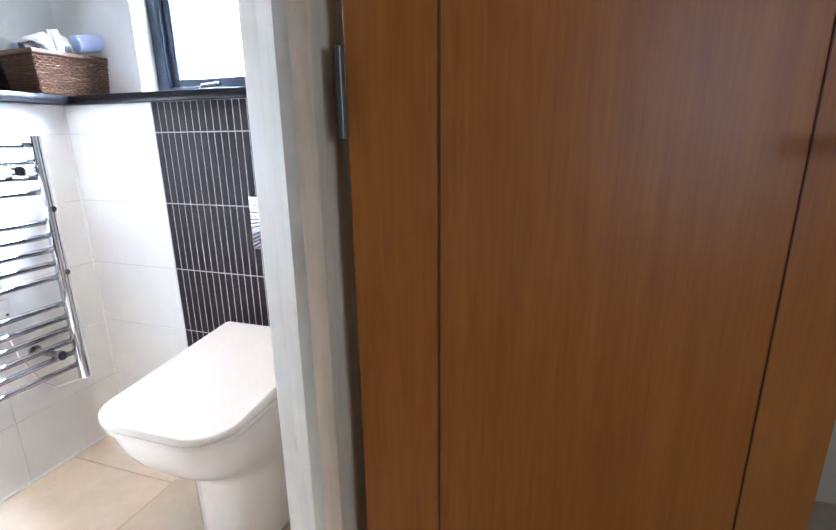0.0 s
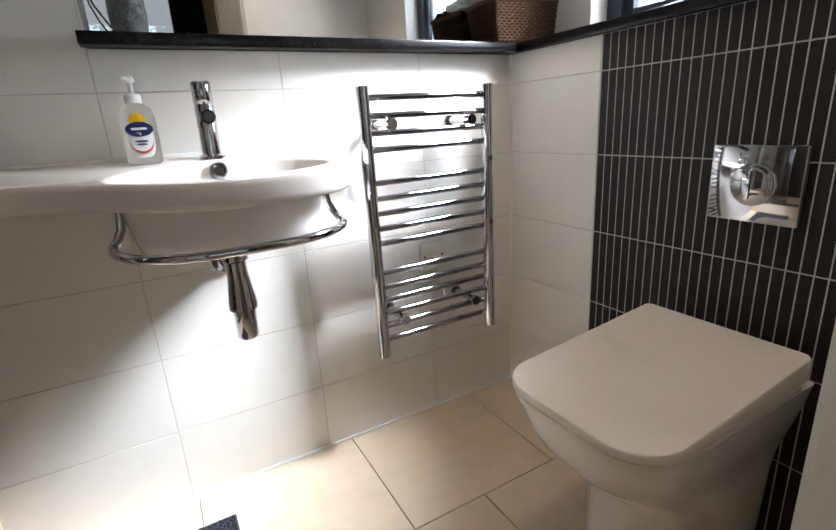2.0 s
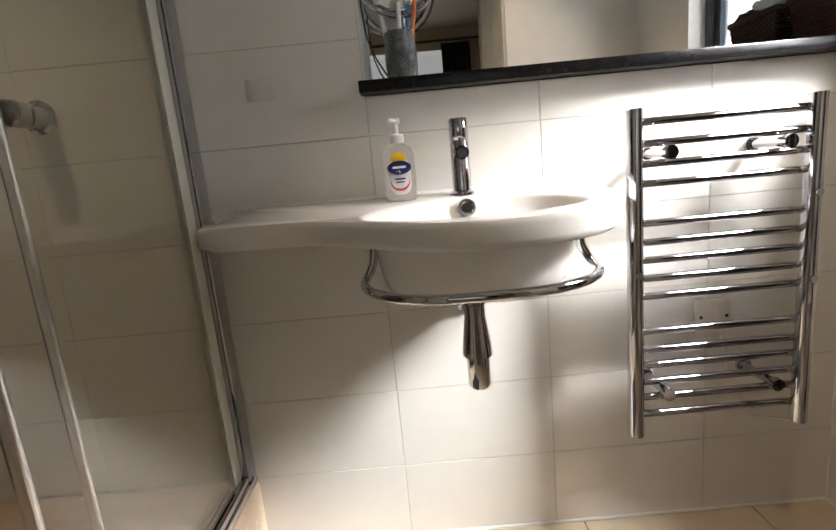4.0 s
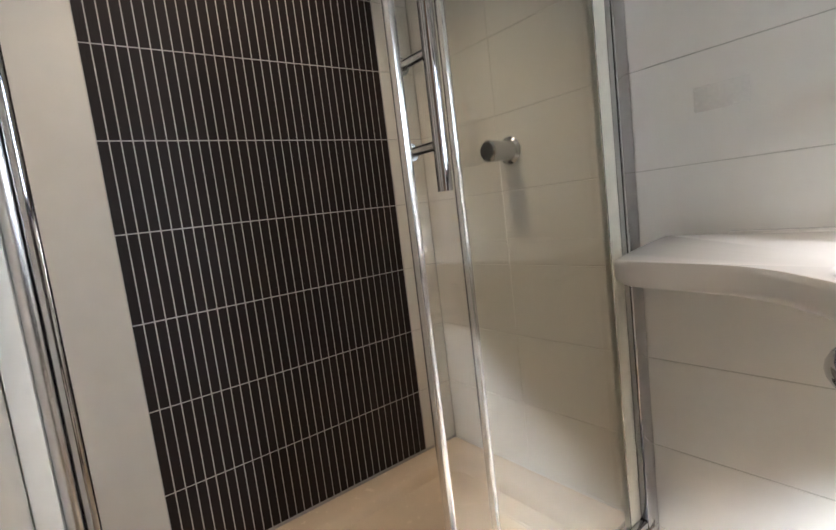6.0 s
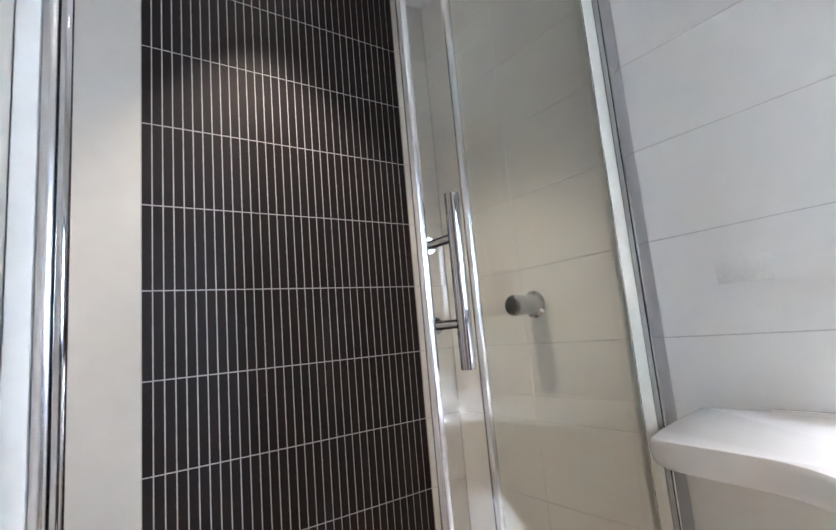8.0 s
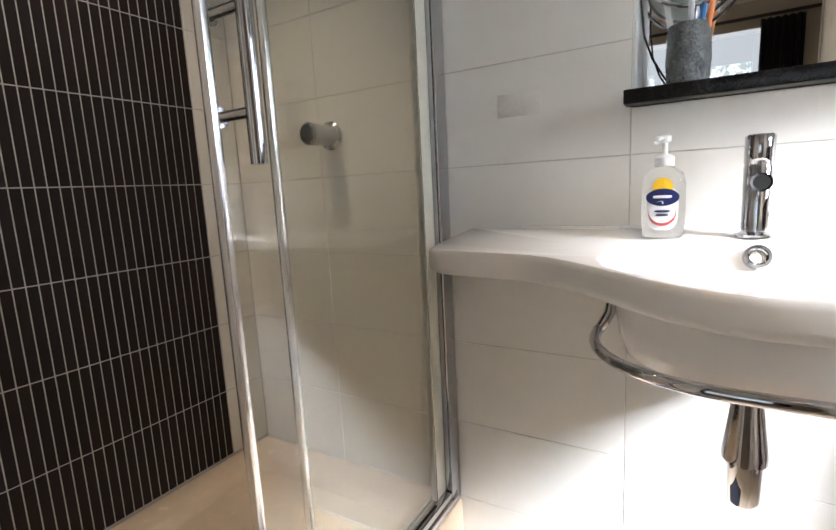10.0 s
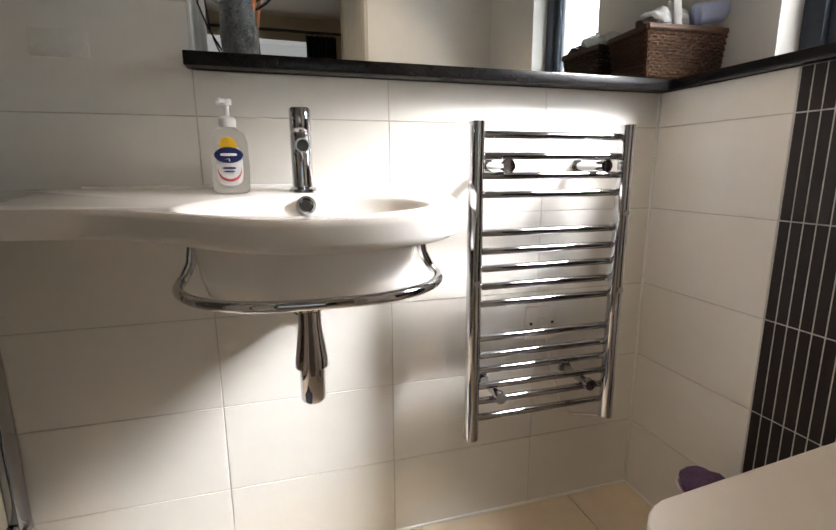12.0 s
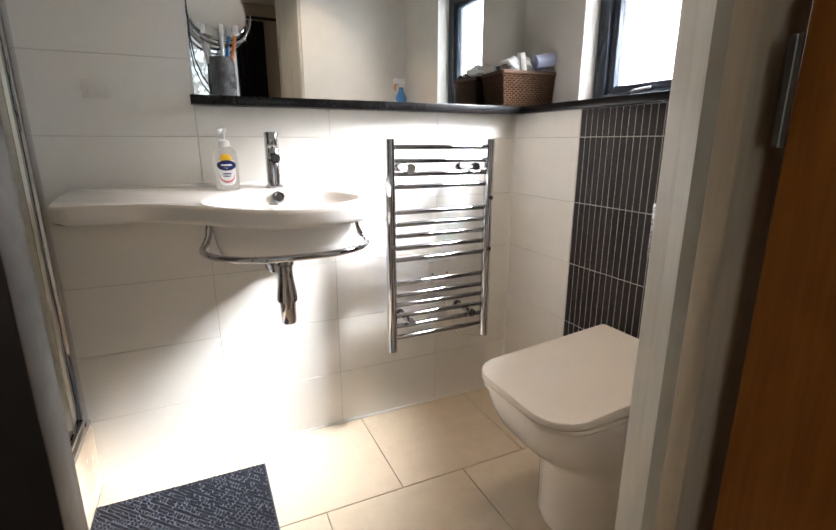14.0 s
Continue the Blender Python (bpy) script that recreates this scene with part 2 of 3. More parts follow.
wall_south = structure(with_openings("wall_south", PLASTER, (WX, 0.30, -1.15, -1.03, 0, 2.5), [(-1.236, -0.471, 0, 2.031)], "y"), "off-white wall with the doorway", "wall")
floor = structure(box("floor", (WX, XE + 0.1, -1.15, GX, -0.1, -0.006), FGROUT), "cream tiled bathroom floor", "floor")
ceiling = structure(box("ceiling", (WX - 0.08, XW, -1.03, RD, TOP, TOP + 0.1), PLASTER), "plain white bathroom ceiling", "ceiling")
lining = structure(box("trim", (-1.0468, -1.043, 0.001, RD - 0.001, 1.109, TOP - 0.001), WHITE), "white painted side of the mirror recess", "trim")

# bedroom beyond the doorway
bed_floor = structure(box("floor_bedroom", (-3.4, 0.30, -4.2, -1.15, -0.1, 0.0), CARPET), "beige bedroom carpet", "floor")
bed_ceiling = structure(box("ceiling_bedroom", (-3.4, 0.30, -4.2, -1.15, 2.4, 2.5), PLASTER), "white bedroom ceiling", "ceiling")
bed_south = structure(with_openings("wall_bedroom_south", BEIGE, (-3.4, 0.30, -4.2, -4.0, 0, 2.5), [(-2.1, -0.52, 0.3, 2.15)], "y"), "beige bedroom wall with a garden window", "wall")
bed_west = structure(box("wall_bedroom_west", (-3.5, -3.4, -4.2, -1.15, 0, 2.5), BEIGE), "beige bedroom wall", "wall")
bed_east = structure(box("wall_bedroom_east", (0.30, 0.40, -4.2, -1.15, 0, 2.5), BEIGE), "beige bedroom wall", "wall")
bed_nw = structure(box("wall_bedroom_north_west", (-3.4, -2.271, -1.15, -1.03, 0, 2.5), BEIGE), "beige bedroom wall", "wall")
ground = structure(box("ground", (-2500, 2500, -2500, 2500, -0.5, -0.3), GRASS), "lawn around the house", "ground")

# ---- black ledge, mirror and window ----
ledge = tagged(new("ledge"), "polished black stone ledge along two walls", "ledge", "", "structure")
bm = bmesh.new()
add_box(bm, -1.055, XE - 0.0135, -0.045, 0.0, 1.0835, 1.108)
add_box(bm, -1.042, XE - 0.0135, 0.0, RD - 0.001, 1.0835, 1.108)
finish(bm, "ledge_slab", GRANITE, ledge, "", True, 0.002)
bm = bmesh.new()
add_box(bm, XE - 0.012, XW - 0.001, -1.028, RD - 0.001, 1.0835, 1.108)
add_box(bm, XW - 0.001, XW + 0.10, -0.614, -0.188, 1.0835, 1.108)
finish(bm, "ledge_slab", GRANITE, ledge, "", True, 0.002)

wall_mirror = thing("wall_mirror", (-0.46, RD, 1.11), "large frameless wall mirror standing on black ledge", "mirror")
w = box("mirror_glass", (-1.042, XW - 0.003, RD - 0.006, RD - 0.001, 1.11, 2.05), MIRROR, wall_mirror)
w.matrix_parent_inverse = wall_mirror.matrix_basis.inverted()


def adopt(thing_ob, *parts):
    """Hang parts built at world places under their thing."""
    inv = thing_ob.matrix_basis.inverted()
    for p in parts:
        p.parent = thing_ob
        p.matrix_parent_inverse = inv
    return thing_ob


window_1 = tagged(new("window_1"), "narrow dark-framed window with frosted glass", "window", "", "structure")
bm = bmesh.new()
for dims in ((-0.235, -0.189), (-0.613, -0.567)):
    add_box(bm, 0.20, 0.26, *dims, 1.109, 1.698)
add_box(bm, 0.20, 0.26, -0.567, -0.235, 1.109, 1.138)
add_box(bm, 0.20, 0.26, -0.567, -0.235, 1.655, 1.698)
finish(bm, "window_frame", UPVC, window_1, "dark blue-grey frame", True, 0.003)
bm = bmesh.new()
for y0, y1, z0, z1 in ((-0.265, -0.237, 1.140, 1.653), (-0.565, -0.537, 1.140, 1.653), (-0.537, -0.265, 1.140, 1.162), (-0.537, -0.265, 1.631, 1.653)):
    add_box(bm, 0.212, 0.252, y0, y1, z0, z1)
sash = finish(bm, "sash", UPVC, window_1, "", True, 0.003)
pane = box("pane", (0.228, 0.234, -0.537, -0.265, 1.162, 1.631), FROST, window_1, "pale frosted glass")
pane.visible_shadow = False
bm = tube([(0.193, -0.36, 1.121), (0.18, -0.38, 1.136), (0.175, -0.45, 1.139)], 0.007)
finish(bm, "window_stay", CHROME, window_1, "chrome window stay", True)

# ---- doorway and door ----
frame_door = tagged(new("door_1"), "white painted frame of the bathroom doorway", "door frame", "", "structure")
bm = loft([[(x, y, z) for x, y in ((-0.472, -1.034), (-0.485, -1.034), (-0.495, -1.044), (-0.522, -1.082), (-0.528, -1.092), (-0.562, -1.132), (-0.568, -1.140), (-0.568, -1.160), (-0.472, -1.160))] for z in (0.001, 2.03)])
finish(bm, "moulded_post", POST, frame_door, "", False)
box("edge_strip", (-0.572, -0.472, -1.188, -1.1605, 0.001, 2.03), JAMB, frame_door, "beige outer edge strip", 0.002)
# left lining stands in shade; the near-black wood colour carries that shade
box("lining", (-1.235, -1.168, -1.150, -1.100, 0.001, 2.03), BRICKM, frame_door, "wooden lining with shade put into its dark colour", 0.002)
box("door_stop", (-1.235, -1.188, -1.099, -1.032, 0.001, 2.03), WHITE, frame_door, "white painted inner lining", 0.003)
box("lining", (-1.164, -0.570, -1.150, -1.032, 2.012, 2.029), WHITE, frame_door, "", 0.002)

door = thing("door", (-0.520, -1.202, 0.01), "orange oak veneered door standing wide open", "door")
door.rotation_euler = (0, 0, radians(27))
L, TH = 0.80, 0.040
bm = bmesh.new()
add_box(bm, -TH / 2, TH / 2, -L, 0, 0, 1.99)
leaf = finish(bm, "leaf", OAK, door, "", True, 0.002)
bm = bmesh.new()
for y in (-0.110, -0.640):
    add_box(bm, -TH / 2 - 0.0015, -TH / 2 + 0.001, y - 0.0015, y + 0.0015, 0.0, 1.99)
finish(bm, "groove", OAKD, door, "dark groove between veneers")
for s in (-1, 1):
    bm = lathe([(0.024, -0.004), (0.026, 0.0), (0.026, 0.008), (0.022, 0.010)], n=24)
    bmesh.ops.rotate(bm, verts=bm.verts, matrix=Matrix.Rotation(radians(90 * s), 3, "Y"))
    bmesh.ops.translate(bm, verts=bm.verts, vec=(s * (TH / 2 + 0.002), -0.755, 0.955))
    handle = finish(bm, "handle_rose", CHROME, door, "", True)
    bm = tube([(s * 0.024, -0.755, 0.955), (s * 0.058, -0.755, 0.955), (s * 0.066, -0.747, 0.955), (s * 0.066, -0.645, 0.953)], 0.009, 12)
    finish(bm, "lever_handle", CHROME, handle, "chrome lever", True)
for z in (0.22, 1.02, 1.75):
    bm = bmesh.new()
    add_box(bm, -0.036, -0.004, 0.001, 0.004, z - 0.05, z + 0.05)
    tube([(-0.030, 0.006, z - 0.05), (-0.030, 0.006, z + 0.05)], 0.006, 8, bm)
    finish(bm, "hinge", STEEL, door, "steel butt hinge", True)

# ---- shower ----
shower_tray = thing("shower_tray", (-1.8, -0.5, 0), "cream raised acrylic shower tray", "shower tray")
def tray_ring(z, inset, r):
    return [(x, y, z) for x, y in rounded(WX + 0.002 + inset, -1.411 - inset, -1.028 + inset, -0.003 - inset, r, r)]
bm = loft([tray_ring(0.002, 0.0, 0.01), tray_ring(0.192, 0.0, 0.01), tray_ring(0.200, 0.003, 0.01), tray_ring(0.203, 0.010, 0.01), tray_ring(0.203, 0.085, 0.05), tray_ring(0.197, 0.095, 0.05), tray_ring(0.171, 0.105, 0.05), tray_ring(0.1635, 0.125, 0.05)])
adopt(shower_tray, finish(bm, "tray", TRAYM, None, "", True))
adopt(shower_tray, finish(lathe([(0.045, 0.1635), (0.045, 0.169), (0.03, 0.171)], (-1.82, -0.5, 0)), "waste_cover", CHROME, None, "chrome waste cover", True))

SX = -1.443
enclosure = thing("shower_enclosure", (SX, -0.5, 0.203), "sliding glass shower door in chrome frame, half open", "shower enclosure")
def rail(name, dims, mat=BRUSHED, bevel=0.004, label=""):
    return adopt(enclosure, box(name, dims, mat, None, label, bevel))
rail("wall_post", (SX - 0.018, SX + 0.026, -0.049, -0.003, 0.205, 1.98), CHROME)
rail("wall_profile", (SX - 0.018, SX + 0.022, -1.029, -1.010, 0.205, 1.98), WHITE, 0.003, "white wall profile")
rail("wall_post", (SX - 0.012, SX + 0.020, -1.0095, -0.996, 0.205, 1.98), BRUSHED)
rail("wall_post", (SX - 0.018, SX + 0.026, -0.9955, -0.985, 0.205, 1.98), CHROME)
rail("bottom_rail", (SX - 0.022, SX + 0.026, -0.984, -0.050, 0.205, 0.239), CHROME)
rail("bottom_guide", (SX + 0.0275, SX + 0.0305, -0.984, -0.010, 0.205, 0.219), BRUSHED, 0.003)
rail("top_rail", (SX - 0.022, SX + 0.026, -0.984, -0.050, 1.94, 1.98), CHROME)
rail("seal_strip", (SX - 0.006, SX + 0.010, -0.098, -0.0505, 0.240, 1.939), SEAL, 0.002, "grey plastic seal")
fixed = adopt(enclosure, box("fixed_pane", (SX - 0.014, SX - 0.008, -0.469, -0.050, 0.240, 1.939), GLASS))
slide = adopt(enclosure, box("sliding_pane", (SX + 0.008, SX + 0.014, -0.578, -0.099, 0.243, 1.939), GLASS))
for g in (fixed, slide):
    g.visible_shadow = False
rail("pane_edge", (SX - 0.018, SX - 0.004, -0.479, -0.469, 0.240, 1.939), BRUSHED, 0.003)
rail("pane_edge", (SX + 0.004, SX + 0.020, -0.590, -0.578, 0.243, 1.939), BRUSHED, 0.003)
HX, HY = SX + 0.040, -0.545
bm = tube([(HX, HY, 0.997), (HX, HY, 1.245)], 0.0105, 14)
bar = finish(bm, "door_handle", CHROME, None, "chrome bar handle", True)
adopt(enclosure, bar)
for z in (1.060, 1.182):
    bm = tube([(SX - 0.026, HY, z), (HX, HY, z)], 0.007, 12)
    tube([(SX - 0.034, HY, z), (SX - 0.026, HY, z)], 0.013, 16, bm)
    adopt(enclosure, finish(bm, "handle_standoff", CHROME, None, "", True))

valve = thing("shower_valve", (-1.753, 0.0, 1.102), "round chrome shower valve on the tiled wall", "shower valve")
bm = lathe([(0.034, 0.0), (0.036, 0.006), (0.028, 0.012), (0.024, 0.05), (0.027, 0.055), (0.027, 0.085), (0.022, 0.09)])
bmesh.ops.rotate(bm, verts=bm.verts, matrix=Matrix.Rotation(radians(90), 3, "X"))
finish(bm, "valve_knob", CHROME, valve, "", True)
head = thing("rain_shower", (-1.765, -0.26, 2.0), "round chrome rain shower head on a wall arm", "shower head")
finish(lathe([(0.012, 0.05), (0.02, 0.03), (0.09, 0.012), (0.10, 0.006), (0.10, -0.006), (0.095, -0.008)], n=36), "head_disc", CHROME, head, "", True)
finish(tube([(0, 0.276, 0.08), (0, 0.1, 0.08), (0, 0.02, 0.07), (0, 0, 0.045)], 0.011), "arm", CHROME, head, "", True)

# ---- basin ----
BX = -0.86
basin = thing("basin", (BX, 0, 0.70), "white ceramic wall-hung basin with a long side shelf", "basin")
def front_line(x):
    """How far the basin's front stands from the wall."""
    if x < BX - 0.36:
        k = (x + 1.372) / (BX - 0.36 + 1.372)
        return 0.205 + 0.015 * k
    if x < BX:
        k = (x - BX + 0.36) / 0.36
        return 0.22 + 0.195 * (math.sin((k - 0.5) * math.pi) * 0.5 + 0.5)
    k = (x - BX) / 0.275
    return 0.135 + 0.28 * math.sqrt(max(0.0, 1 - k ** 2.6))
def deck_z(y):
    return 0.867 - 0.105 * min(-y, 0.2) - 0.04 * max(-y - 0.2, 0.0)
# outline in plan
line = [(-1.372, -0.004), (-1.378, -0.06), (-1.378, -0.15), (-1.372, -0.19), (-1.355, -0.203)]
for k in range(1, 46):
    a = k / 45
    x = -1.355 + (BX + 0.2745 + 1.355) * (1 - (1 - a) ** 1.6)
    line.append((x, -front_line(x)))
line += [(BX + 0.275, -0.08), (BX + 0.268, -0.03), (BX + 0.25, -0.004)]
cen = Vector((BX, -0.235))
N = 72
def hits(poly, ang):
    """Distance from the bowl's middle to an outline along an angle."""
    d = Vector((math.cos(ang), math.sin(ang)))
    best = 0
    for (ax, ay), (bx, by) in zip(poly, poly[1:] + poly[:1]):
        e, w0 = Vector((bx - ax, by - ay)), Vector((ax, ay)) - cen
        det = d.x * -e.y + e.x * d.y
        if abs(det) > 1e-9:
            t = (w0.x * -e.y + e.x * w0.y) / det
            s = (d.x * w0.y - d.y * w0.x) / det
            if t > 0 and -1e-6 <= s <= 1 + 1e-6:
                best = max(best, t)
    return best
angs = sorted([2 * math.pi * k / N for k in range(N)] + [math.atan2(y - cen.y, x - cen.x) % (2 * math.pi) for x, y in line])
angs = [a for i, a in enumerate(angs) if i == 0 or a - angs[i - 1] > 1e-3]
edge = [cen + hits(line, a) * Vector((math.cos(a), math.sin(a))) for a in angs]
def bowl(a, s, back=0.0):
    return (cen.x + 0.198 * s * math.cos(a), cen.y + 0.128 * s * math.sin(a))
def lip(p, s, z):
    q = cen + (p - cen) * s
    return (q.x, min(q.y, -0.004), z)
rings = [
    [lip(p, 0.97, deck_z(p.y) - 0.044) for p in edge],
    [lip(p, 0.995, deck_z(p.y) - 0.039) for p in edge],
    [lip(p, 1.0, deck_z(p.y) - 0.031) for p in edge],
    [lip(p, 1.0, deck_z(p.y) - 0.010) for p in edge],
    [lip(p, 0.994, deck_z(p.y) - 0.003) for p in edge],
    [lip(p, 0.98, deck_z(p.y)) for p in edge]]
for s, dz in ((1.03, 0.0), (1.0, -0.002), (0.975, -0.008), (0.93, -0.022), (0.84, -0.042), (0.70, -0.060), (0.45, -0.076), (0.2, -0.082), (0.08, -0.083)):
    rings.append([(*bowl(a, s), deck_z(bowl(a, s)[1]) + dz) for a in angs])
adopt(basin, finish(loft(rings), "basin_top", CERAMIC, None, "", True))
# apron of the bowl below the rim
rings = []
for z, s in ((0.700, 0.84), (0.708, 0.90), (0.735, 0.94), (0.80, 1.0), (0.805, 1.0)):
    rings.append([(cen.x + 0.186 * s * math.cos(a), min(-0.004, -0.18 + 0.175 * s * math.copysign(abs(math.sin(a)) ** 0.8, math.sin(a))), z) for a in (2 * math.pi * k / 60 for k in range(60))])
adopt(basin, finish(loft(rings), "bowl_underside", CERAMIC, None, "", True))
# upstand along the wall
adopt(basin, box("upstand", (-1.25, BX + 0.2, -0.016, -0.003, 0.855, 0.872), CERAMIC, None, "", 0.004))
# overflow
bm = lathe([(0.004, 0.001), (0.010, 0.001), (0.013, 0.006), (0.017, 0.005), (0.019, 0.0), (0.019, -0.006)], n=24)
bmesh.ops.rotate(bm, verts=bm.verts, matrix=Matrix.Rotation(radians(72), 3, "X"))
bmesh.ops.translate(bm, verts=bm.verts, vec=(BX + 0.001, -0.123, 0.835))
adopt(basin, finish(bm, "overflow_ring", CHROME, None, "chrome overflow ring", True))
# towel rail under the rim
pts = [(-1.046, -0.185, 0.82), (-1.046, -0.185, 0.778), (-1.050, -0.186, 0.750), (-1.060, -0.188, 0.730), (-1.067, -0.19, 0.720)]
for k in range(1, 24):
    a = math.pi + math.pi * k / 24
    pts.append((BX + 0.007 + 0.216 * math.copysign(abs(math.cos(a)) ** 0.75, math.cos(a)), -0.19 + 0.182 * math.sin(a), 0.717))
pts += [(-0.639, -0.19, 0.720), (-0.646, -0.188, 0.730), (-0.656, -0.186, 0.750), (-0.660, -0.185, 0.778), (-0.660, -0.185, 0.82)]
adopt(basin, finish(tube(pts, 0.0085, 12), "towel_rail", CHROME, None, "bent chrome towel rail", True))
# waste trap
adopt(basin, finish(lathe([(0.016, 0.698), (0.016, 0.677), (0.026, 0.674), (0.026, 0.662), (0.020, 0.658), (0.020, 0.634), (0.029, 0.567), (0.029, 0.557), (0.022, 0.555), (0.022, 0.496), (0.018, 0.490)], (BX - 0.007, -0.20, 0)), "bottle_trap", CHROME, None, "chrome bottle trap", True))
adopt(basin, finish(tube([(BX - 0.007, -0.2, 0.622), (BX - 0.007, -0.003, 0.622)], 0.015), "waste_pipe", CHROME, None, "", True))

adopt(basin, finish(tube([(BX - 0.007, -0.003, 0.622), (BX - 0.007, -0.012, 0.622)], 0.032, 24), "wall_flange", CHROME, None, "round chrome wall flange", True))

tap = thing("tap", (BX, -0.072, deck_z(-0.072)), "slim cylindrical chrome mixer tap on the basin", "tap")
finish(lathe([(0.027, 0.0), (0.027, 0.004), (0.0195, 0.009), (0.0195, 0.105), (0.018, 0.107), (0.018, 0.110), (0.0195, 0.112), (0.0195, 0.150), (0.017, 0.153)], n=32), "tap_body", CHROME, tap, "", True)
bm = tube([(0, -0.012, 0.084), (0, -0.050, 0.083)], 0.0135, 20)
spout = finish(bm, "spout", CHROME, tap, "", True)
finish(tube([(0.0, -0.0505, 0.083), (0.0, -0.052, 0.083)], 0.0105, 16), "spout_mouth", RUBBER, spout, "dark spout opening", True)

soap = thing("soap_dispenser", (-0.986, -0.085, deck_z(-0.085) + 0.001), "clear pump soap bottle with navy and yellow label", "soap bottle")
soap.scale = (0.90, 0.90, 0.88)
rings = []
for h, a, b in ((0.0, 0.030, 0.020), (0.004, 0.034, 0.023), (0.05, 0.036, 0.024), (0.10, 0.035, 0.024), (0.118, 0.030, 0.021), (0.126, 0.018, 0.016), (0.130, 0.014, 0.014)):
    rings.append([(a * math.copysign(abs(math.cos(t)) ** 0.7, math.cos(t)), b * math.copysign(abs(math.sin(t)) ** 0.7, math.sin(t)), h) for t in (2 * math.pi * k / 32 for k in range(32))])
finish(loft(rings), "bottle", SOAP, soap, "", True)
pump = finish(lathe([(0.015, 0.130), (0.016, 0.132), (0.016, 0.146), (0.012, 0.150), (0.005, 0.152), (0.005, 0.172), (0.010, 0.174), (0.010, 0.184), (0.006, 0.186)], n=20), "pump", LABEL, soap, "white plastic pump", True)
finish(tube([(0, 0, 0.180), (-0.01, -0.028, 0.179), (-0.011, -0.036, 0.172)], 0.0045, 8), "nozzle", LABEL, pump, "", True)
def badge(name, w, h, z, depth, mat, parent, square=1.0):
    bm = bmesh.new()
    ring = [(w * math.copysign(abs(math.cos(t)) ** square, math.cos(t)), h * math.copysign(abs(math.sin(t)) ** square, math.sin(t)) + z) for t in (2 * math.pi * k / 28 for k in range(28))]
    v = [[bm.verts.new((x, -0.0252 - depth + 4.5 * x * x, zz)) for x, zz in ring], [bm.verts.new((x, -0.0246 - depth + 4.5 * x * x, zz)) for x, zz in ring]]
    bm.faces.new(v[0])
    bm.faces.new(v[1][::-1])
    for k in range(28):
        bm.faces.new((v[0][k], v[0][(k + 1) % 28], v[1][(k + 1) % 28], v[1][k]))
    return finish(bm, name, mat, parent)
badge("label_sheet", 0.025, 0.040, 0.055, 0.0, LABEL, soap, 0.6)
badge("label_crescent", 0.022, 0.022, 0.045, 0.0012, PINKINK, soap)
badge("label_crescent", 0.021, 0.020, 0.0485, 0.0024, LABEL, soap)
badge("label_sun", 0.016, 0.016, 0.094, 0.0012, YELLOW, soap)
badge("label_oval", 0.0265, 0.0155, 0.075, 0.0034, NAVY, soap)
badge("label_bar", 0.015, 0.0026, 0.076, 0.0046, LABEL, soap, 0.4)
badge("label_bar", 0.012, 0.0018, 0.050, 0.0036, NAVY, soap, 0.4)
badge("label_bar", 0.010, 0.0014, 0.043, 0.0036, NAVY, soap, 0.4)

# ---- towel radiator ----
radiator = thing("towel_radiator", (-0.315, 0, 0.28), "chrome ladder towel radiator on the tiled wall", "radiator")
for x in (-0.512, -0.148):
    ring = [(x + 0.0165 * math.cos(t), -0.094 + (0.021 if math.sin(t) < 0 else 0.012) * math.sin(t)) for t in (2 * math.pi * k / 20 for k in range(20))]
    adopt(radiator, finish(loft([[(a, b, z) for a, b in ring] for z in (0.290, 0.995)]), "upright", CHROME, None, "", True))
for z in (0.970, 0.927, 0.886, 0.846, 0.764, 0.724, 0.685, 0.645, 0.605, 0.525, 0.483, 0.447, 0.408, 0.371, 0.330):
    adopt(radiator, finish(tube([(-0.502, -0.082, z), (-0.158, -0.082, z)], 0.0085, 12), "bar", CHROME, None, "", True))
for x in (-0.448, -0.212):
    for z in (0.906, 0.389):
        bm = tube([(x, -0.002, z), (x, -0.104, z)], 0.010, 12)
        tube([(x, -0.104, z), (x, -0.118, z)], 0.014, 14, bm)
        tube([(x, -0.002, z), (x, -0.010, z)], 0.017, 14, bm)
        adopt(radiator, finish(bm, "bracket", CHROME, None, "", True))
for x, z in ((-0.512, 0.66), (-0.148, 0.80), (-0.148, 0.62)):
    adopt(radiator, finish(tube([(x, -0.114, z), (x, -0.117, z)], 0.008, 14), "bleed_plug", CHROME, None, "", True))
spur = thing("spur_switch", (-0.29, 0, 0.52), "white plastic electrical spur plate behind the radiator", "switch")
spur_plate = box("plate", (-0.043, 0.043, -0.012, -0.002, -0.043, 0.043), PLASTIC, spur, "", 0.003)
box("switch_rocker", (-0.008, 0.008, -0.017, -0.0125, -0.014, 0.014), PLASTIC, spur_plate, "", 0.002)
for x in (-0.03, 0.03):
    finish(tube([(x, -0.0125, 0), (x, -0.0135, 0)], 0.004), "screw", RUBBER, spur_plate, "dark screw", True)
finish(tube([(0.02, -0.008, -0.043), (0.03, -0.02, -0.13), (0.06, -0.03, -0.22), (0.10, -0.02, -0.26), (0.145, -0.06, -0.25), (0.153, -0.10, -0.235)], 0.0035), "flex", PLASTIC, spur, "white cable", True)

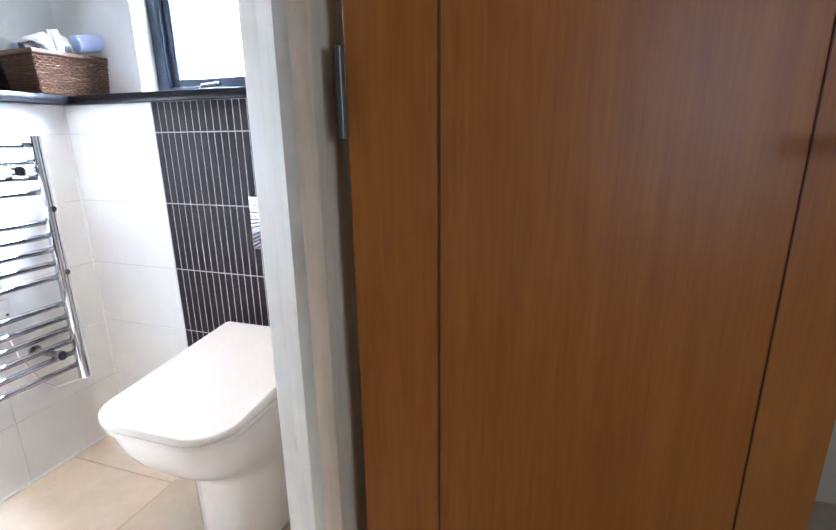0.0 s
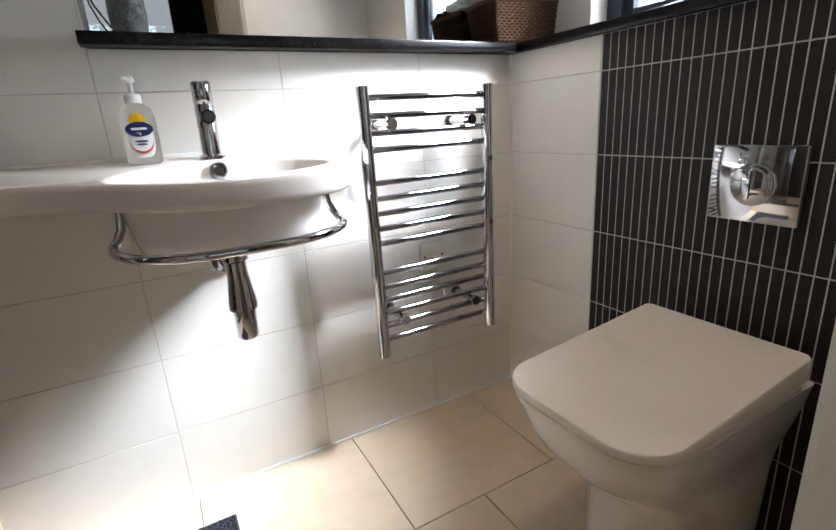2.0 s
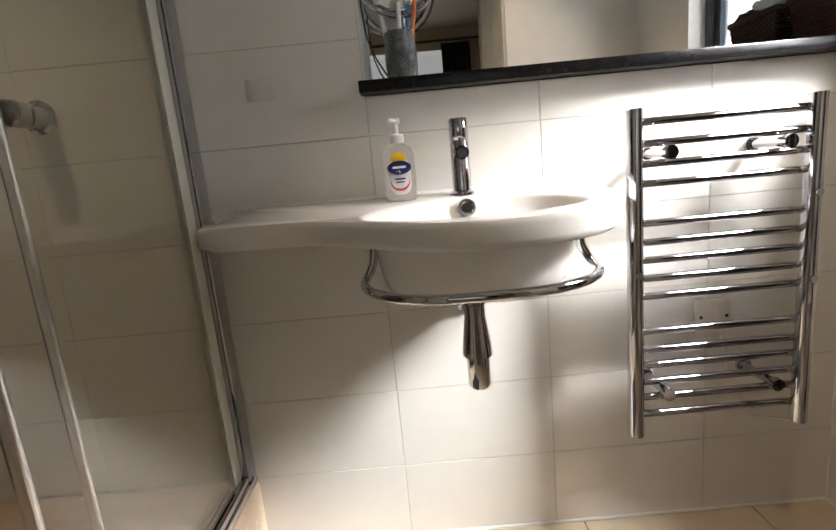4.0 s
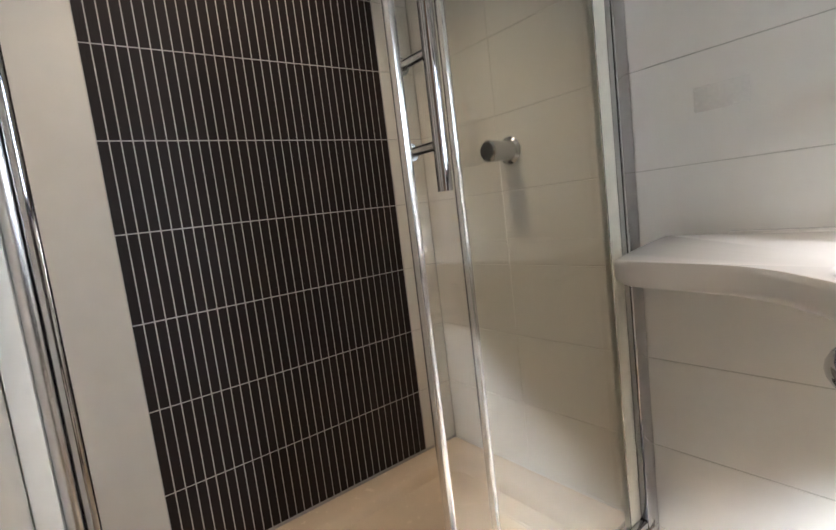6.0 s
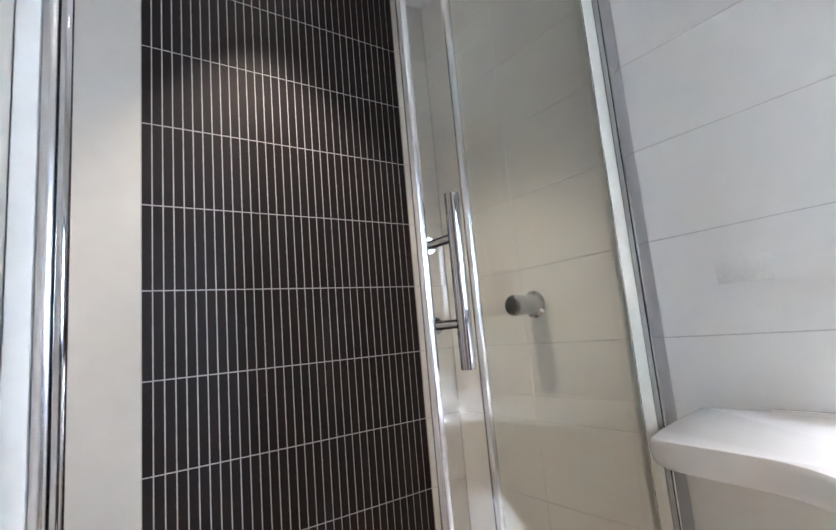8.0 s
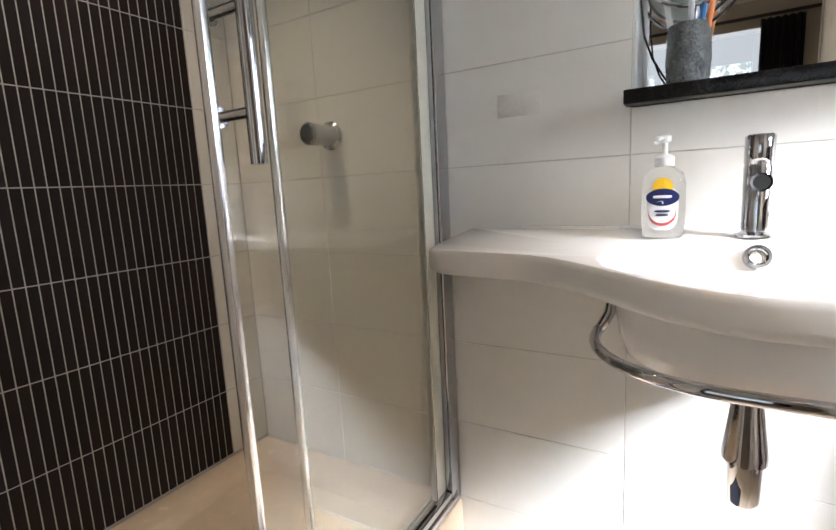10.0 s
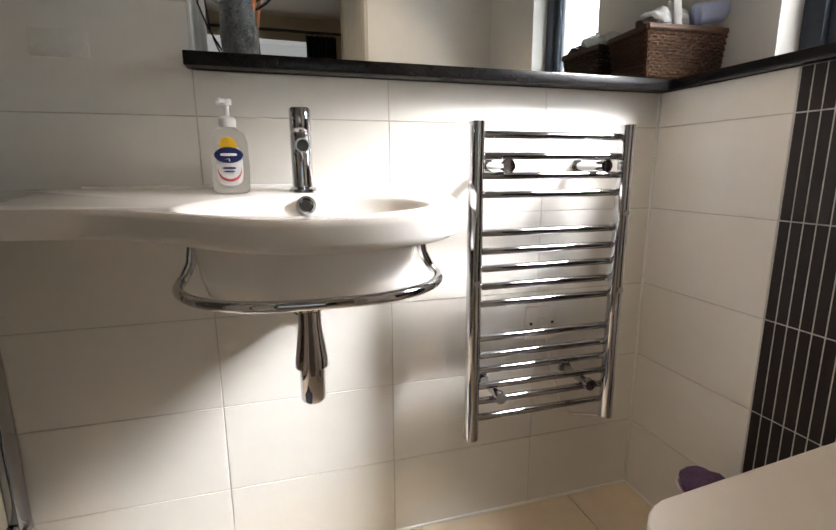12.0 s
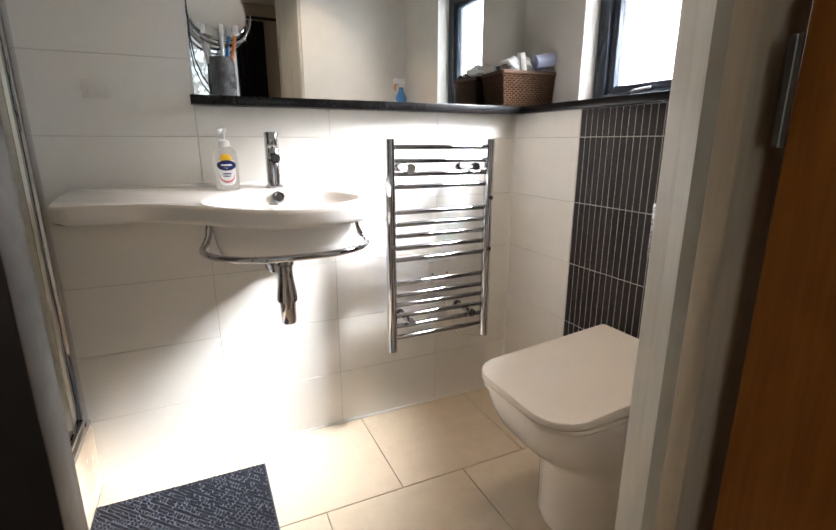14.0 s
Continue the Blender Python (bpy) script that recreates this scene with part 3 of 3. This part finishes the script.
# ---- toilet ----
TX, TY = 0.022, 0.058      # where the toilet stands from its drawing
toilet = thing("toilet", (-0.26, -0.757, 0), "white back-to-wall toilet with closed square lid", "toilet")
y0, y1 = -0.928, -0.597
def tring(z, x0, x1, ya, yb, rf, rb):
    return [(x, y, z) for x, y in rounded(x0, x1, ya, yb, rf, rb)]
rings = [tring(0.002, -0.335, -0.003, -0.872, -0.655, 0.095, 0.008), tring(0.03, -0.340, -0.003, -0.876, -0.650, 0.095, 0.008), tring(0.19, -0.345, -0.003, -0.880, -0.645, 0.105, 0.008),
         tring(0.235, -0.375, -0.003, -0.886, -0.639, 0.11, 0.008), tring(0.275, -0.430, -0.003, -0.896, -0.629, 0.115, 0.008), tring(0.315, -0.464, -0.003, -0.906, -0.619, 0.11, 0.008),
         tring(0.355, -0.482, -0.003, -0.915, -0.610, 0.10, 0.008), tring(0.390, -0.489, -0.003, -0.921, -0.604, 0.095, 0.008), tring(0.400, -0.490, -0.003, -0.923, -0.602, 0.095, 0.008)]
adopt(toilet, finish(loft(rings), "pan", CERAMIC, None, "", True))
rings = [tring(0.4005, -0.490, -0.050, -0.922, -0.603, 0.09, 0.02), tring(0.404, -0.495, -0.048, -0.925, -0.600, 0.09, 0.02), tring(0.414, -0.495, -0.048, -0.925, -0.600, 0.09, 0.02), tring(0.417, -0.490, -0.050, -0.922, -0.603, 0.09, 0.02)]
adopt(toilet, finish(loft(rings), "seat", PLASTIC, None, "", True))
def lid_ring(z, inset, lift):
    out = []
    for x, y in rounded(-0.498 + inset, -0.045 - inset, y0 + inset, y1 - inset, 0.085 - inset * 0.5, 0.014):
        out.append((x, y, z + lift * max(0, (x + 0.42) / 0.37) ** 2.8))
    return out
rings = [lid_ring(0.4185, 0.004, 0.004), lid_ring(0.4200, 0.0, 0.006), lid_ring(0.4330, 0.0, 0.034), lid_ring(0.4352, 0.0015, 0.0345), lid_ring(0.4360, 0.005, 0.035), lid_ring(0.4362, 0.06, 0.033)]
adopt(toilet, finish(loft(rings), "lid", PLASTIC, None, "", True))
for y in (-0.83, -0.685):
    adopt(toilet, finish(tube([(-0.03, y - 0.02, 0.415), (-0.03, y + 0.02, 0.415)], 0.011), "lid_hinge", CHROME, None, "chrome hinge", True))

toilet.location = (-0.26 + TX, -0.757 + TY, 0)

flush = thing("flush_plate", (XE, -0.715, 0.757), "square polished chrome dual flush plate", "flush plate")
box("plate", (-0.012, -0.0005, -0.082, 0.082, -0.074, 0.074), CHROME, flush, "", 0.005)
for r, d, nm in ((0.040, 0.008, "ring"), (0.032, 0.013, "button")):
    bm = lathe([(r, 0), (r, d - 0.003), (r - 0.004, d)], n=32)
    bmesh.ops.rotate(bm, verts=bm.verts, matrix=Matrix.Rotation(radians(-90), 3, "Y"))
    bmesh.ops.translate(bm, verts=bm.verts, vec=(-0.012, 0, 0))
    finish(bm, nm, CHROME, flush, "", True)
bm = bmesh.new()
add_box(bm, -0.0258, -0.0252, -0.001, 0.001, -0.026, 0.026)
finish(bm, "button_gap", RUBBER, flush, "dark gap between buttons")

# ---- things on the ledge ----
LZ = 1.1085
cup = thing("toothbrush_cup", (-0.962, 0.050, LZ), "crackled silver glass tumbler holding toothbrushes", "tumbler")
finish(lathe([(0.028, 0), (0.033, 0.004), (0.036, 0.05), (0.034, 0.09), (0.033, 0.108), (0.030, 0.108), (0.030, 0.02), (0.002, 0.012)], n=32), "cup", CRACKLE, cup, "", True)
for x, y, lean, m, nm in ((-0.012, 0.0, -0.030, LABEL, "white"), (0.010, 0.008, 0.015, BLUEP, "blue"), (0.014, -0.010, 0.028, ORANGE, "orange"), (0.0, -0.012, 0.004, LABEL, "white")):
    brush = thing("toothbrush", (-0.962 + x, 0.050 + y, LZ + 0.02), nm + " plastic toothbrush standing in the tumbler", "toothbrush", "toothbrushes in the tumbler")
    shaft = finish(tube([(0, 0, 0), (lean * 0.5, 0, 0.08), (lean * 0.9, -0.004, 0.145), (lean, -0.006, 0.165)], 0.0048, 8), "shaft", m, brush, "", True)
    box("bristles", (lean - 0.006, lean + 0.006, -0.018, -0.007, 0.145, 0.170), LABEL, shaft, "white bristles", 0.002)
shaving = thing("magnifying_mirror", (-0.955, 0.070, LZ), "round double-sided magnifying mirror on chrome stand", "mirror")
finish(lathe([(0.030, 0), (0.030, 0.004), (0.008, 0.010), (0.005, 0.02), (0.005, 0.140)], n=28), "stand", CHROME, shaving, "", True)
TILT = Matrix.Rotation(radians(15), 3, "Z") @ Matrix.Rotation(radians(78), 3, "X")
bm = lathe([(0.080, -0.004), (0.083, 0.0), (0.080, 0.004)], n=44)
bmesh.ops.rotate(bm, verts=bm.verts, matrix=TILT)
bmesh.ops.translate(bm, verts=bm.verts, vec=(-0.01, -0.004, 0.235))
finish(bm, "mirror_face", MIRROR, shaving, "", True)
for s in (0.083, 0.097):
    ring = [Vector((s * math.cos(a), s * math.sin(a), 0)) for a in (2 * math.pi * k / 48 for k in range(49))]
    if s > 0.09:
        ring = [Vector((s * math.cos(a), s * math.sin(a), 0)) for a in (math.pi + math.pi * k / 24 for k in range(25))]
    finish(tube([TILT @ p + Vector((-0.01, -0.004, 0.235)) for p in ring], 0.0035, 8), "rim" if s < 0.09 else "yoke", CHROME, shaving, "", True)

cable = thing("cable", (-1.04, 0.03, LZ), "thin dark cable hanging beside the mirror", "cable")
finish(tube([(0.0, 0.0, 0.30), (0.002, 0.002, 0.16), (0.008, 0.005, 0.10), (0.022, 0.012, 0.06), (0.042, 0.022, 0.025), (0.060, 0.030, 0.004)], 0.0018, 8), "flex", RUBBER, cable, "", True)

basket = thing("wicker_basket", (0.045, 0.020, LZ), "brown wicker basket full of toiletries on the ledge", "basket")
BA = radians(-4)
def weave(z0, z1, a0, b0, a1, b1, rows):
    """Stacked wavy strands round a tapering rectangle."""
    out = []
    for r in range(rows):
        k = r / (rows - 1)
        a, b, z = a0 + (a1 - a0) * k, b0 + (b1 - b0) * k, z0 + (z1 - z0) * k
        pts = []
        for i in range(97):
            t = i / 96 * 4
            side, u = int(t) % 4, t - int(t)
            x, y = ((-a + 2 * a * u, -b), (a, -b + 2 * b * u), (a - 2 * a * u, b), (-a, b - 2 * b * u))[side]
            wob = 0.0022 * math.cos(math.pi * (i + r))
            nx, ny = ((0, -1), (1, 0), (0, 1), (-1, 0))[side]
            pts.append((x + nx * wob, y + ny * wob, z))
        out.append(tube(pts, 0.0036, 6))
    return out
turn_b = Matrix.Rotation(BA, 3, "Z")
def basket_part(bm, nm, m, lab=""):
    bmesh.ops.rotate(bm, verts=bm.verts, matrix=turn_b)
    return finish(bm, nm, m, basket, lab, True)
for bm in weave(0.006, 0.105, 0.098, 0.064, 0.112, 0.074, 15):
    basket_part(bm, "strand", RATTAN)
for i in range(22):
    t = i / 22 * 4
    side, u = int(t), t - int(t)
    c = ((-1 + 2 * u, -1), (1, -1 + 2 * u), (1 - 2 * u, 1), (-1, 1 - 2 * u))[side]
    basket_part(tube([(c[0] * 0.097, c[1] * 0.063, 0.004), (c[0] * 0.111, c[1] * 0.073, 0.107)], 0.003, 6), "stake", RATTAN)
for z, r in ((0.109, 0.0055), (0.114, 0.004)):
    basket_part(tube([(-0.114, -0.076, z), (0.114, -0.076, z), (0.114, 0.076, z), (-0.114, 0.076, z), (-0.114, -0.076, z)], r, 8), "rim", RATTAN)
bm = bmesh.new()
add_box(bm, -0.095, 0.095, -0.061, 0.061, 0.0, 0.010)
basket_part(bm, "bottom", RATTAN)
def crumple(name, at, r, m, lab, cat, seed, flat=0.7):
    bm = bmesh.new()
    bmesh.ops.create_icosphere(bm, subdivisions=3, radius=r)
    for v in bm.verts:
        v.co *= 1 + 0.45 * noise.noise(v.co / r * 1.6 + Vector((seed, seed, 0)))
        v.co.z *= flat
    ob = finish(bm, name, m, None, "", True)
    ob.location = at
    return tagged(ob, lab, cat)
B0 = Vector((0.045, 0.020, LZ))
def inb(x, y, z):
    return tuple(B0 + turn_b @ Vector((x, y, z)))
crumple("tissue_pack", inb(-0.050, -0.02, 0.140), 0.038, LABEL, "crumpled white tissue pack in the basket", "tissue pack", 1.0)
crumple("sponge", inb(-0.005, -0.01, 0.142), 0.036, CREAMP, "pale crumpled wash puff in the basket", "sponge", 4.0, 0.9)
crumple("make_up_pouch", inb(-0.085, -0.035, 0.118), 0.030, BRICKM, "dark soft pouch in the basket", "pouch", 7.0)
can = thing("spray_can", inb(0.030, -0.045, 0.150), "lilac deodorant spray can with plum cap", "spray can")
can.scale = (1.2, 1.2, 1.2)
can.rotation_euler = (0, radians(80), BA - 0.1)
can_body = finish(lathe([(0.016, 0.0), (0.020, 0.003), (0.020, 0.09), (0.017, 0.100)], n=24), "can_body", LILAC, can, "", True)
finish(lathe([(0.0165, 0.1005), (0.017, 0.102), (0.017, 0.122), (0.012, 0.128)], n=24), "cap", PLUM, can_body, "plum plastic cap", True)
for k, (x, y, a, m) in enumerate(((-0.040, -0.04, 12, LABEL), (-0.012, -0.046, -10, CREAMP), (0.02, 0.03, 25, PINKP), (0.045, 0.02, 35, LABEL))):
    tb = thing("cosmetics_tube", inb(x, y, 0.100), "small pale cosmetics tube standing in the basket", "tube", "tubes in the basket")
    tb.rotation_euler = (radians(-a * 0.3), radians(a), 0)
    rr = [[(0.012 * math.cos(t) * (1 - 0.0 * h), 0.012 * math.sin(t) * (1 - h / 0.085 * 0.85), h) for t in (2 * math.pi * q / 16 for q in range(16))] for h in (0.0, 0.03, 0.06, 0.08)]
    body = finish(loft(rr), "tube_body", m, tb, "", True)
    finish(lathe([(0.008, -0.016), (0.009, -0.014), (0.009, -0.0005)], n=16), "cap", PLASTIC, body, "", True)
crumple("red_cloth", (0.075, -0.76, LZ + 0.026), 0.055, CLOTHR, "folded red cloth lying on the black ledge", "cloth", 2.0, 0.48)

spray = thing("spray_bottle", (0.075, -0.955, LZ), "blue cleaning spray bottle with white and orange trigger", "spray bottle")
finish(lathe([(0.030, 0), (0.034, 0.004), (0.034, 0.13), (0.016, 0.165), (0.013, 0.185)], n=24, sy=0.7), "bottle", BLUEP, spray, "", True)
box("label_sheet", (-0.036, -0.034, -0.014, 0.014, 0.03, 0.11), LABEL, spray, "white label")
bm = bmesh.new()
add_box(bm, -0.045, 0.022, -0.010, 0.010, 0.205, 0.232)
add_box(bm, -0.012, 0.014, -0.012, 0.012, 0.186, 0.2045)
finish(bm, "trigger_head", LABEL, spray, "white trigger head", True, 0.003)
finish(tube([(-0.030, 0, 0.204), (-0.040, 0, 0.185), (-0.036, 0, 0.168)], 0.006), "trigger", ORANGE, spray, "orange trigger", True)

# ---- sealant, and a faint grey mark on the tiles ----
bead = structure(finish(tube([(-1.412, -0.002, 0.002), (XE - 0.003, -0.002, 0.002), (XE - 0.003, -1.028, 0.002)], 0.0045, 8), "trim", WHITE, None, "", True), "white silicone bead where walls meet the floor", "trim")
bead_2 = structure(finish(tube([(XE - 0.002, -0.002, 0.007), (XE - 0.002, -0.002, 1.082)], 0.0035, 8), "trim", WHITE, None, "", True), "white silicone bead in the tiled corner", "trim")
mark = tagged(box("grey_mark", (-1.300, -1.210, -0.0012, -0.0002, 1.093, 1.138), MARK, None, "", 0.0004), "faint grey rectangular mark on cream glazed tiles", "mark")

# ---- floor things ----
bath_mat = thing("bath_mat", (-1.185, -0.385, 0.001), "charcoal blue woven cotton bath mat", "bath mat")
bm = bmesh.new()
nx, ny = 64, 72
W0, H0 = 0.44, 0.50
rows_v = []
for j in range(ny + 1):
    rows_v.append([bm.verts.new((W0 * (i / nx - 0.5), H0 * (j / ny - 0.5), 0.009 + 0.0035 * math.sin(i * math.pi / 1) + 0.005 * ((i + j) % 2) + 0.002 * noise.noise((i * 0.3, j * 0.3, 0)))) for i in range(nx + 1)])
for j in range(ny):
    for i in range(nx):
        bm.faces.new((rows_v[j][i], rows_v[j][i + 1], rows_v[j + 1][i + 1], rows_v[j + 1][i]))
rim_e = [e for e in bm.edges if e.is_boundary]
ext = bmesh.ops.extrude_edge_only(bm, edges=rim_e)
for v in [g for g in ext["geom"] if isinstance(g, bmesh.types.BMVert)]:
    v.co.z = 0.0
finish(bm, "woven_top", MAT, bath_mat, "", False)
bm = tube([(-W0 / 2, -H0 / 2, 0.006), (W0 / 2, -H0 / 2, 0.006), (W0 / 2, H0 / 2, 0.006), (-W0 / 2, H0 / 2, 0.006), (-W0 / 2, -H0 / 2, 0.006)], 0.006, 8)
finish(bm, "hem", MAT, bath_mat, "", True)
bin_ = thing("waste_bin", (-0.068, -0.335, 0.0), "small pale pink waste bin with a purple liner", "bin")
finish(lathe([(0.040, 0.001), (0.043, 0.004), (0.056, 0.225), (0.059, 0.230), (0.056, 0.232), (0.052, 0.225), (0.040, 0.012), (0.01, 0.010)], n=32), "bucket", PINKP, bin_, "", True)
bm = bmesh.new()
bmesh.ops.create_icosphere(bm, subdivisions=3, radius=0.050)
for v in bm.verts:
    v.co *= 1 + 0.35 * noise.noise(v.co * 26)
    v.co.z = v.co.z * 0.6 + 0.238
finish(bm, "liner", PURPLE, bin_, "crumpled dark purple liner", True)

# ---- ceiling lamps ----
for at in SPOTS:
    spot = thing("downlight", at, "small recessed round ceiling downlight, lit", "downlight", "ceiling downlights")
    bm = bmesh.new()
    ring_o = lathe([(0.030, 0.013), (0.043, 0.013), (0.043, 0.006), (0.030, 0.004)], n=28)
    finish(ring_o, "bezel", CHROME, spot, "", True)
    finish(lathe([(0.028, 0.0035), (0.028, 0.000)], n=20), "bulb", LAMPM, spot, "glowing bulb")
    bm.free()

# ---- bedroom things seen in the mirror ----
window_2 = tagged(new("window_2"), "wide dark-framed bedroom window onto the garden", "window", "", "structure")
bm = bmesh.new()
for x0, x1, z0, z1 in ((-2.1, -2.04, 0.3, 2.15), (-0.58, -0.52, 0.3, 2.15), (-1.35, -1.29, 0.36, 1.93), (-2.04, -0.58, 0.3, 0.36), (-2.04, -0.58, 1.93, 2.15)):
    add_box(bm, x0, x1, -4.13, -4.07, z0, z1)
finish(bm, "window_frame", UPVC, window_2, "", True, 0.004)
for x0, x1 in ((-2.04, -1.35), (-1.29, -0.58)):
    g = box("pane", (x0, x1, -4.103, -4.097, 0.36, 1.93), GLASS, window_2)
    g.visible_shadow = False
for cx in (-0.40, -2.26):
    cur = thing("curtain", (cx, -3.93, 0.02), "dark heavy curtain drawn to the side", "curtain", "bedroom curtains")
    a = [(0.15 * (k / 40 * 2 - 1), 0.028 * math.sin(k * 0.95)) for k in range(41)]
    outl = [(x, y + 0.004) for x, y in a] + [(x, y - 0.004) for x, y in reversed(a)]
    finish(loft([[(x, y, z) for x, y in outl] for z in (0, 1.0, 2.2)]), "drape", CURTAIN, cur, "", True)
pole = tagged(finish(tube([(-2.6, -3.93, 2.25), (-0.1, -3.93, 2.25)], 0.014), "curtain_pole", BRICKM, None, "", True), "dark wooden curtain pole above the bedroom window", "curtain pole")

# garden hedge
def leaves(n, size, spread, rnd):
    vs, fs = [], []
    for _ in range(n):
        c = Vector((rnd.uniform(-1, 1) * spread[0], rnd.gauss(0, 0.35) * spread[1], rnd.random() ** 0.9 * spread[2]))
        c.z *= 0.8 + 0.25 * noise.noise((c.x * 1.3, 0, 0))
        q = Euler((rnd.uniform(-1, 1), rnd.uniform(-1, 1), rnd.uniform(0, 6.28))).to_matrix()
        s = size * rnd.uniform(0.6, 1.3)
        b = len(vs)
        vs += [tuple(c + q @ Vector(p)) for p in ((-s, 0, 0), (0, -s * 0.45, s * 0.1), (s, 0, 0), (0, s * 0.45, s * 0.1))]
        fs.append((b, b + 1, b + 2, b + 3))
    me = bpy.data.meshes.new("crown")
    me.from_pydata(vs, [], fs)
    return me
hedge = thing("hedge", (-1.4, -6.6, -0.3), "tall leafy green garden hedge outside", "hedge")
me = leaves(15000, 0.07, (3.4, 1.0, 5.6), random.Random(5))
me.materials.append(LEAF)
crown = new("crown", me)
crown.parent = hedge
for k in range(7):
    finish(tube([(-3 + k, 0, 0), (-3 + k + 0.1, 0.05, 1.2), (-3.05 + k, -0.05, 3.6)], 0.04), "trunk", BRICKM, hedge, "", True)

# ---- skirting joint and tiles, piece by piece ----
def plate_mesh(name, w, h, d, mat, bev=0.0006):
    """A tile lying in x and z, its face towards -y, with eased edges."""
    bm = bmesh.new()
    a, b = bev, bev
    f = [bm.verts.new(p) for p in ((a, -d, b), (w - a, -d, b), (w - a, -d, h - b), (a, -d, h - b))]
    g = [bm.verts.new(p) for p in ((0, -d + bev, 0), (w, -d + bev, 0), (w, -d + bev, h), (0, -d + bev, h))]
    k = [bm.verts.new(p) for p in ((0, 0, 0), (w, 0, 0), (w, 0, h), (0, 0, h))]
    bm.faces.new(f)
    for r, s in ((f, g), (g, k)):
        for i in range(4):
            bm.faces.new((r[i], s[i], s[(i + 1) % 4], r[(i + 1) % 4]))
    bmesh.ops.recalc_face_normals(bm, faces=bm.faces)
    me = bpy.data.meshes.new(name)
    bm.to_mesh(me)
    bm.free()
    me.materials.append(mat)
    return me
cache = {}
def piece(name, w, h, d, mat, m, parent):
    key = (name, round(w, 4), round(h, 4), mat.name)
    if key not in cache:
        cache[key] = plate_mesh(name, w, h, d, mat)
    ob = new(name, cache[key])
    ob.parent = parent
    ob.matrix_basis = m
    return ob
def tiling(name, u0, u1, z0, z1, us, zs, gap, d, mat, place, parent):
    """Tiles between the joints us and zs, cut off at the edges of the field."""
    us, zs = [u0] + [u for u in us if u0 + 0.01 < u < u1 - 0.01] + [u1], [z0] + [z for z in zs if z0 + 0.01 < z < z1 - 0.01] + [z1]
    for a, b in zip(us, us[1:]):
        for c, e in zip(zs, zs[1:]):
            piece(name, b - a - gap, e - c - gap, d, mat, place(a + gap / 2, c + gap / 2), parent)
north = lambda u, z: pose(u, GX, z)
east = lambda u, z: pose(XE + GX, -u, z, 0, 0, -90)
west = lambda u, z: pose(WX - GX, u, z, 0, 0, 90)
tz = [0.2 * k for k in range(0, 13)]
tx = [-1.047 + 0.374 * k for k in range(-4, 4)]
tiling("tile", WX, -1.047, 0.001, 2.199, tx, tz, 0.0018, GX, TILE, north, wall_north)
tiling("tile", -1.047, XE - 0.002, 0.001, 1.083, tx, tz, 0.0018, GX, TILE, north, wall_north)
MB = 0.335
tiling("tile", 0.001, MB - 0.002, 0.001, 1.082, [], tz, 0.0018, GX, TILE, east, boxing)
tiling("tile", -1.03, -0.872, 0.204, 2.199, [], [], 0.0022, GX, PLASTER, west, wall_west)
tiling("tile", -0.1275, -0.001, 0.204, 2.199, [], tz, 0.0022, GX, TILE, west, wall_west)
tiling("mosaic_strip", MB, 1.029, 0.001, 1.082, [MB + 0.0225 * k for k in range(1, 31)], tz, 0.0028, 0.0012, STRIP, east, boxing)
MU, MP = -0.872, 0.0225
tiling("mosaic_strip", MU, MU + 33 * MP, 0.204, 2.0, [MU + MP * k for k in range(1, 33)], tz, 0.0028, 0.0012, STRIP, west, wall_west)
# the topmost course, joined
bm = bmesh.new()
for k in range(33):
    add_box(bm, WX - GX, WX - GX + 0.0012, MU + MP * k + 0.0014, MU + MP * (k + 1) - 0.0014, 2.0014, 2.197)
tagged(finish(bm, "mosaic_course", STRIP, wall_west), kind="stuff")
TFL = 0.43
for r in range(3):
    ya, yb = (-0.402, -0.832, -1.149)[r], (0.0, -0.402, -0.832)[r]
    off = -0.605 if r % 2 == 0 else -0.405
    xs = [-1.412] + [x for x in (off + TFL * k for k in range(-3, 3)) if -1.40 < x < XE - 0.03] + [XE - 0.001]
    for a, b in zip(xs, xs[1:]):
        piece("floor_tile", b - a - 0.003, yb - ya - 0.003, 0.006, FLOOR, Matrix.Translation((a + 0.0015, ya + 0.0015, -0.006)) @ Matrix.Rotation(radians(-90), 4, "X"), floor)
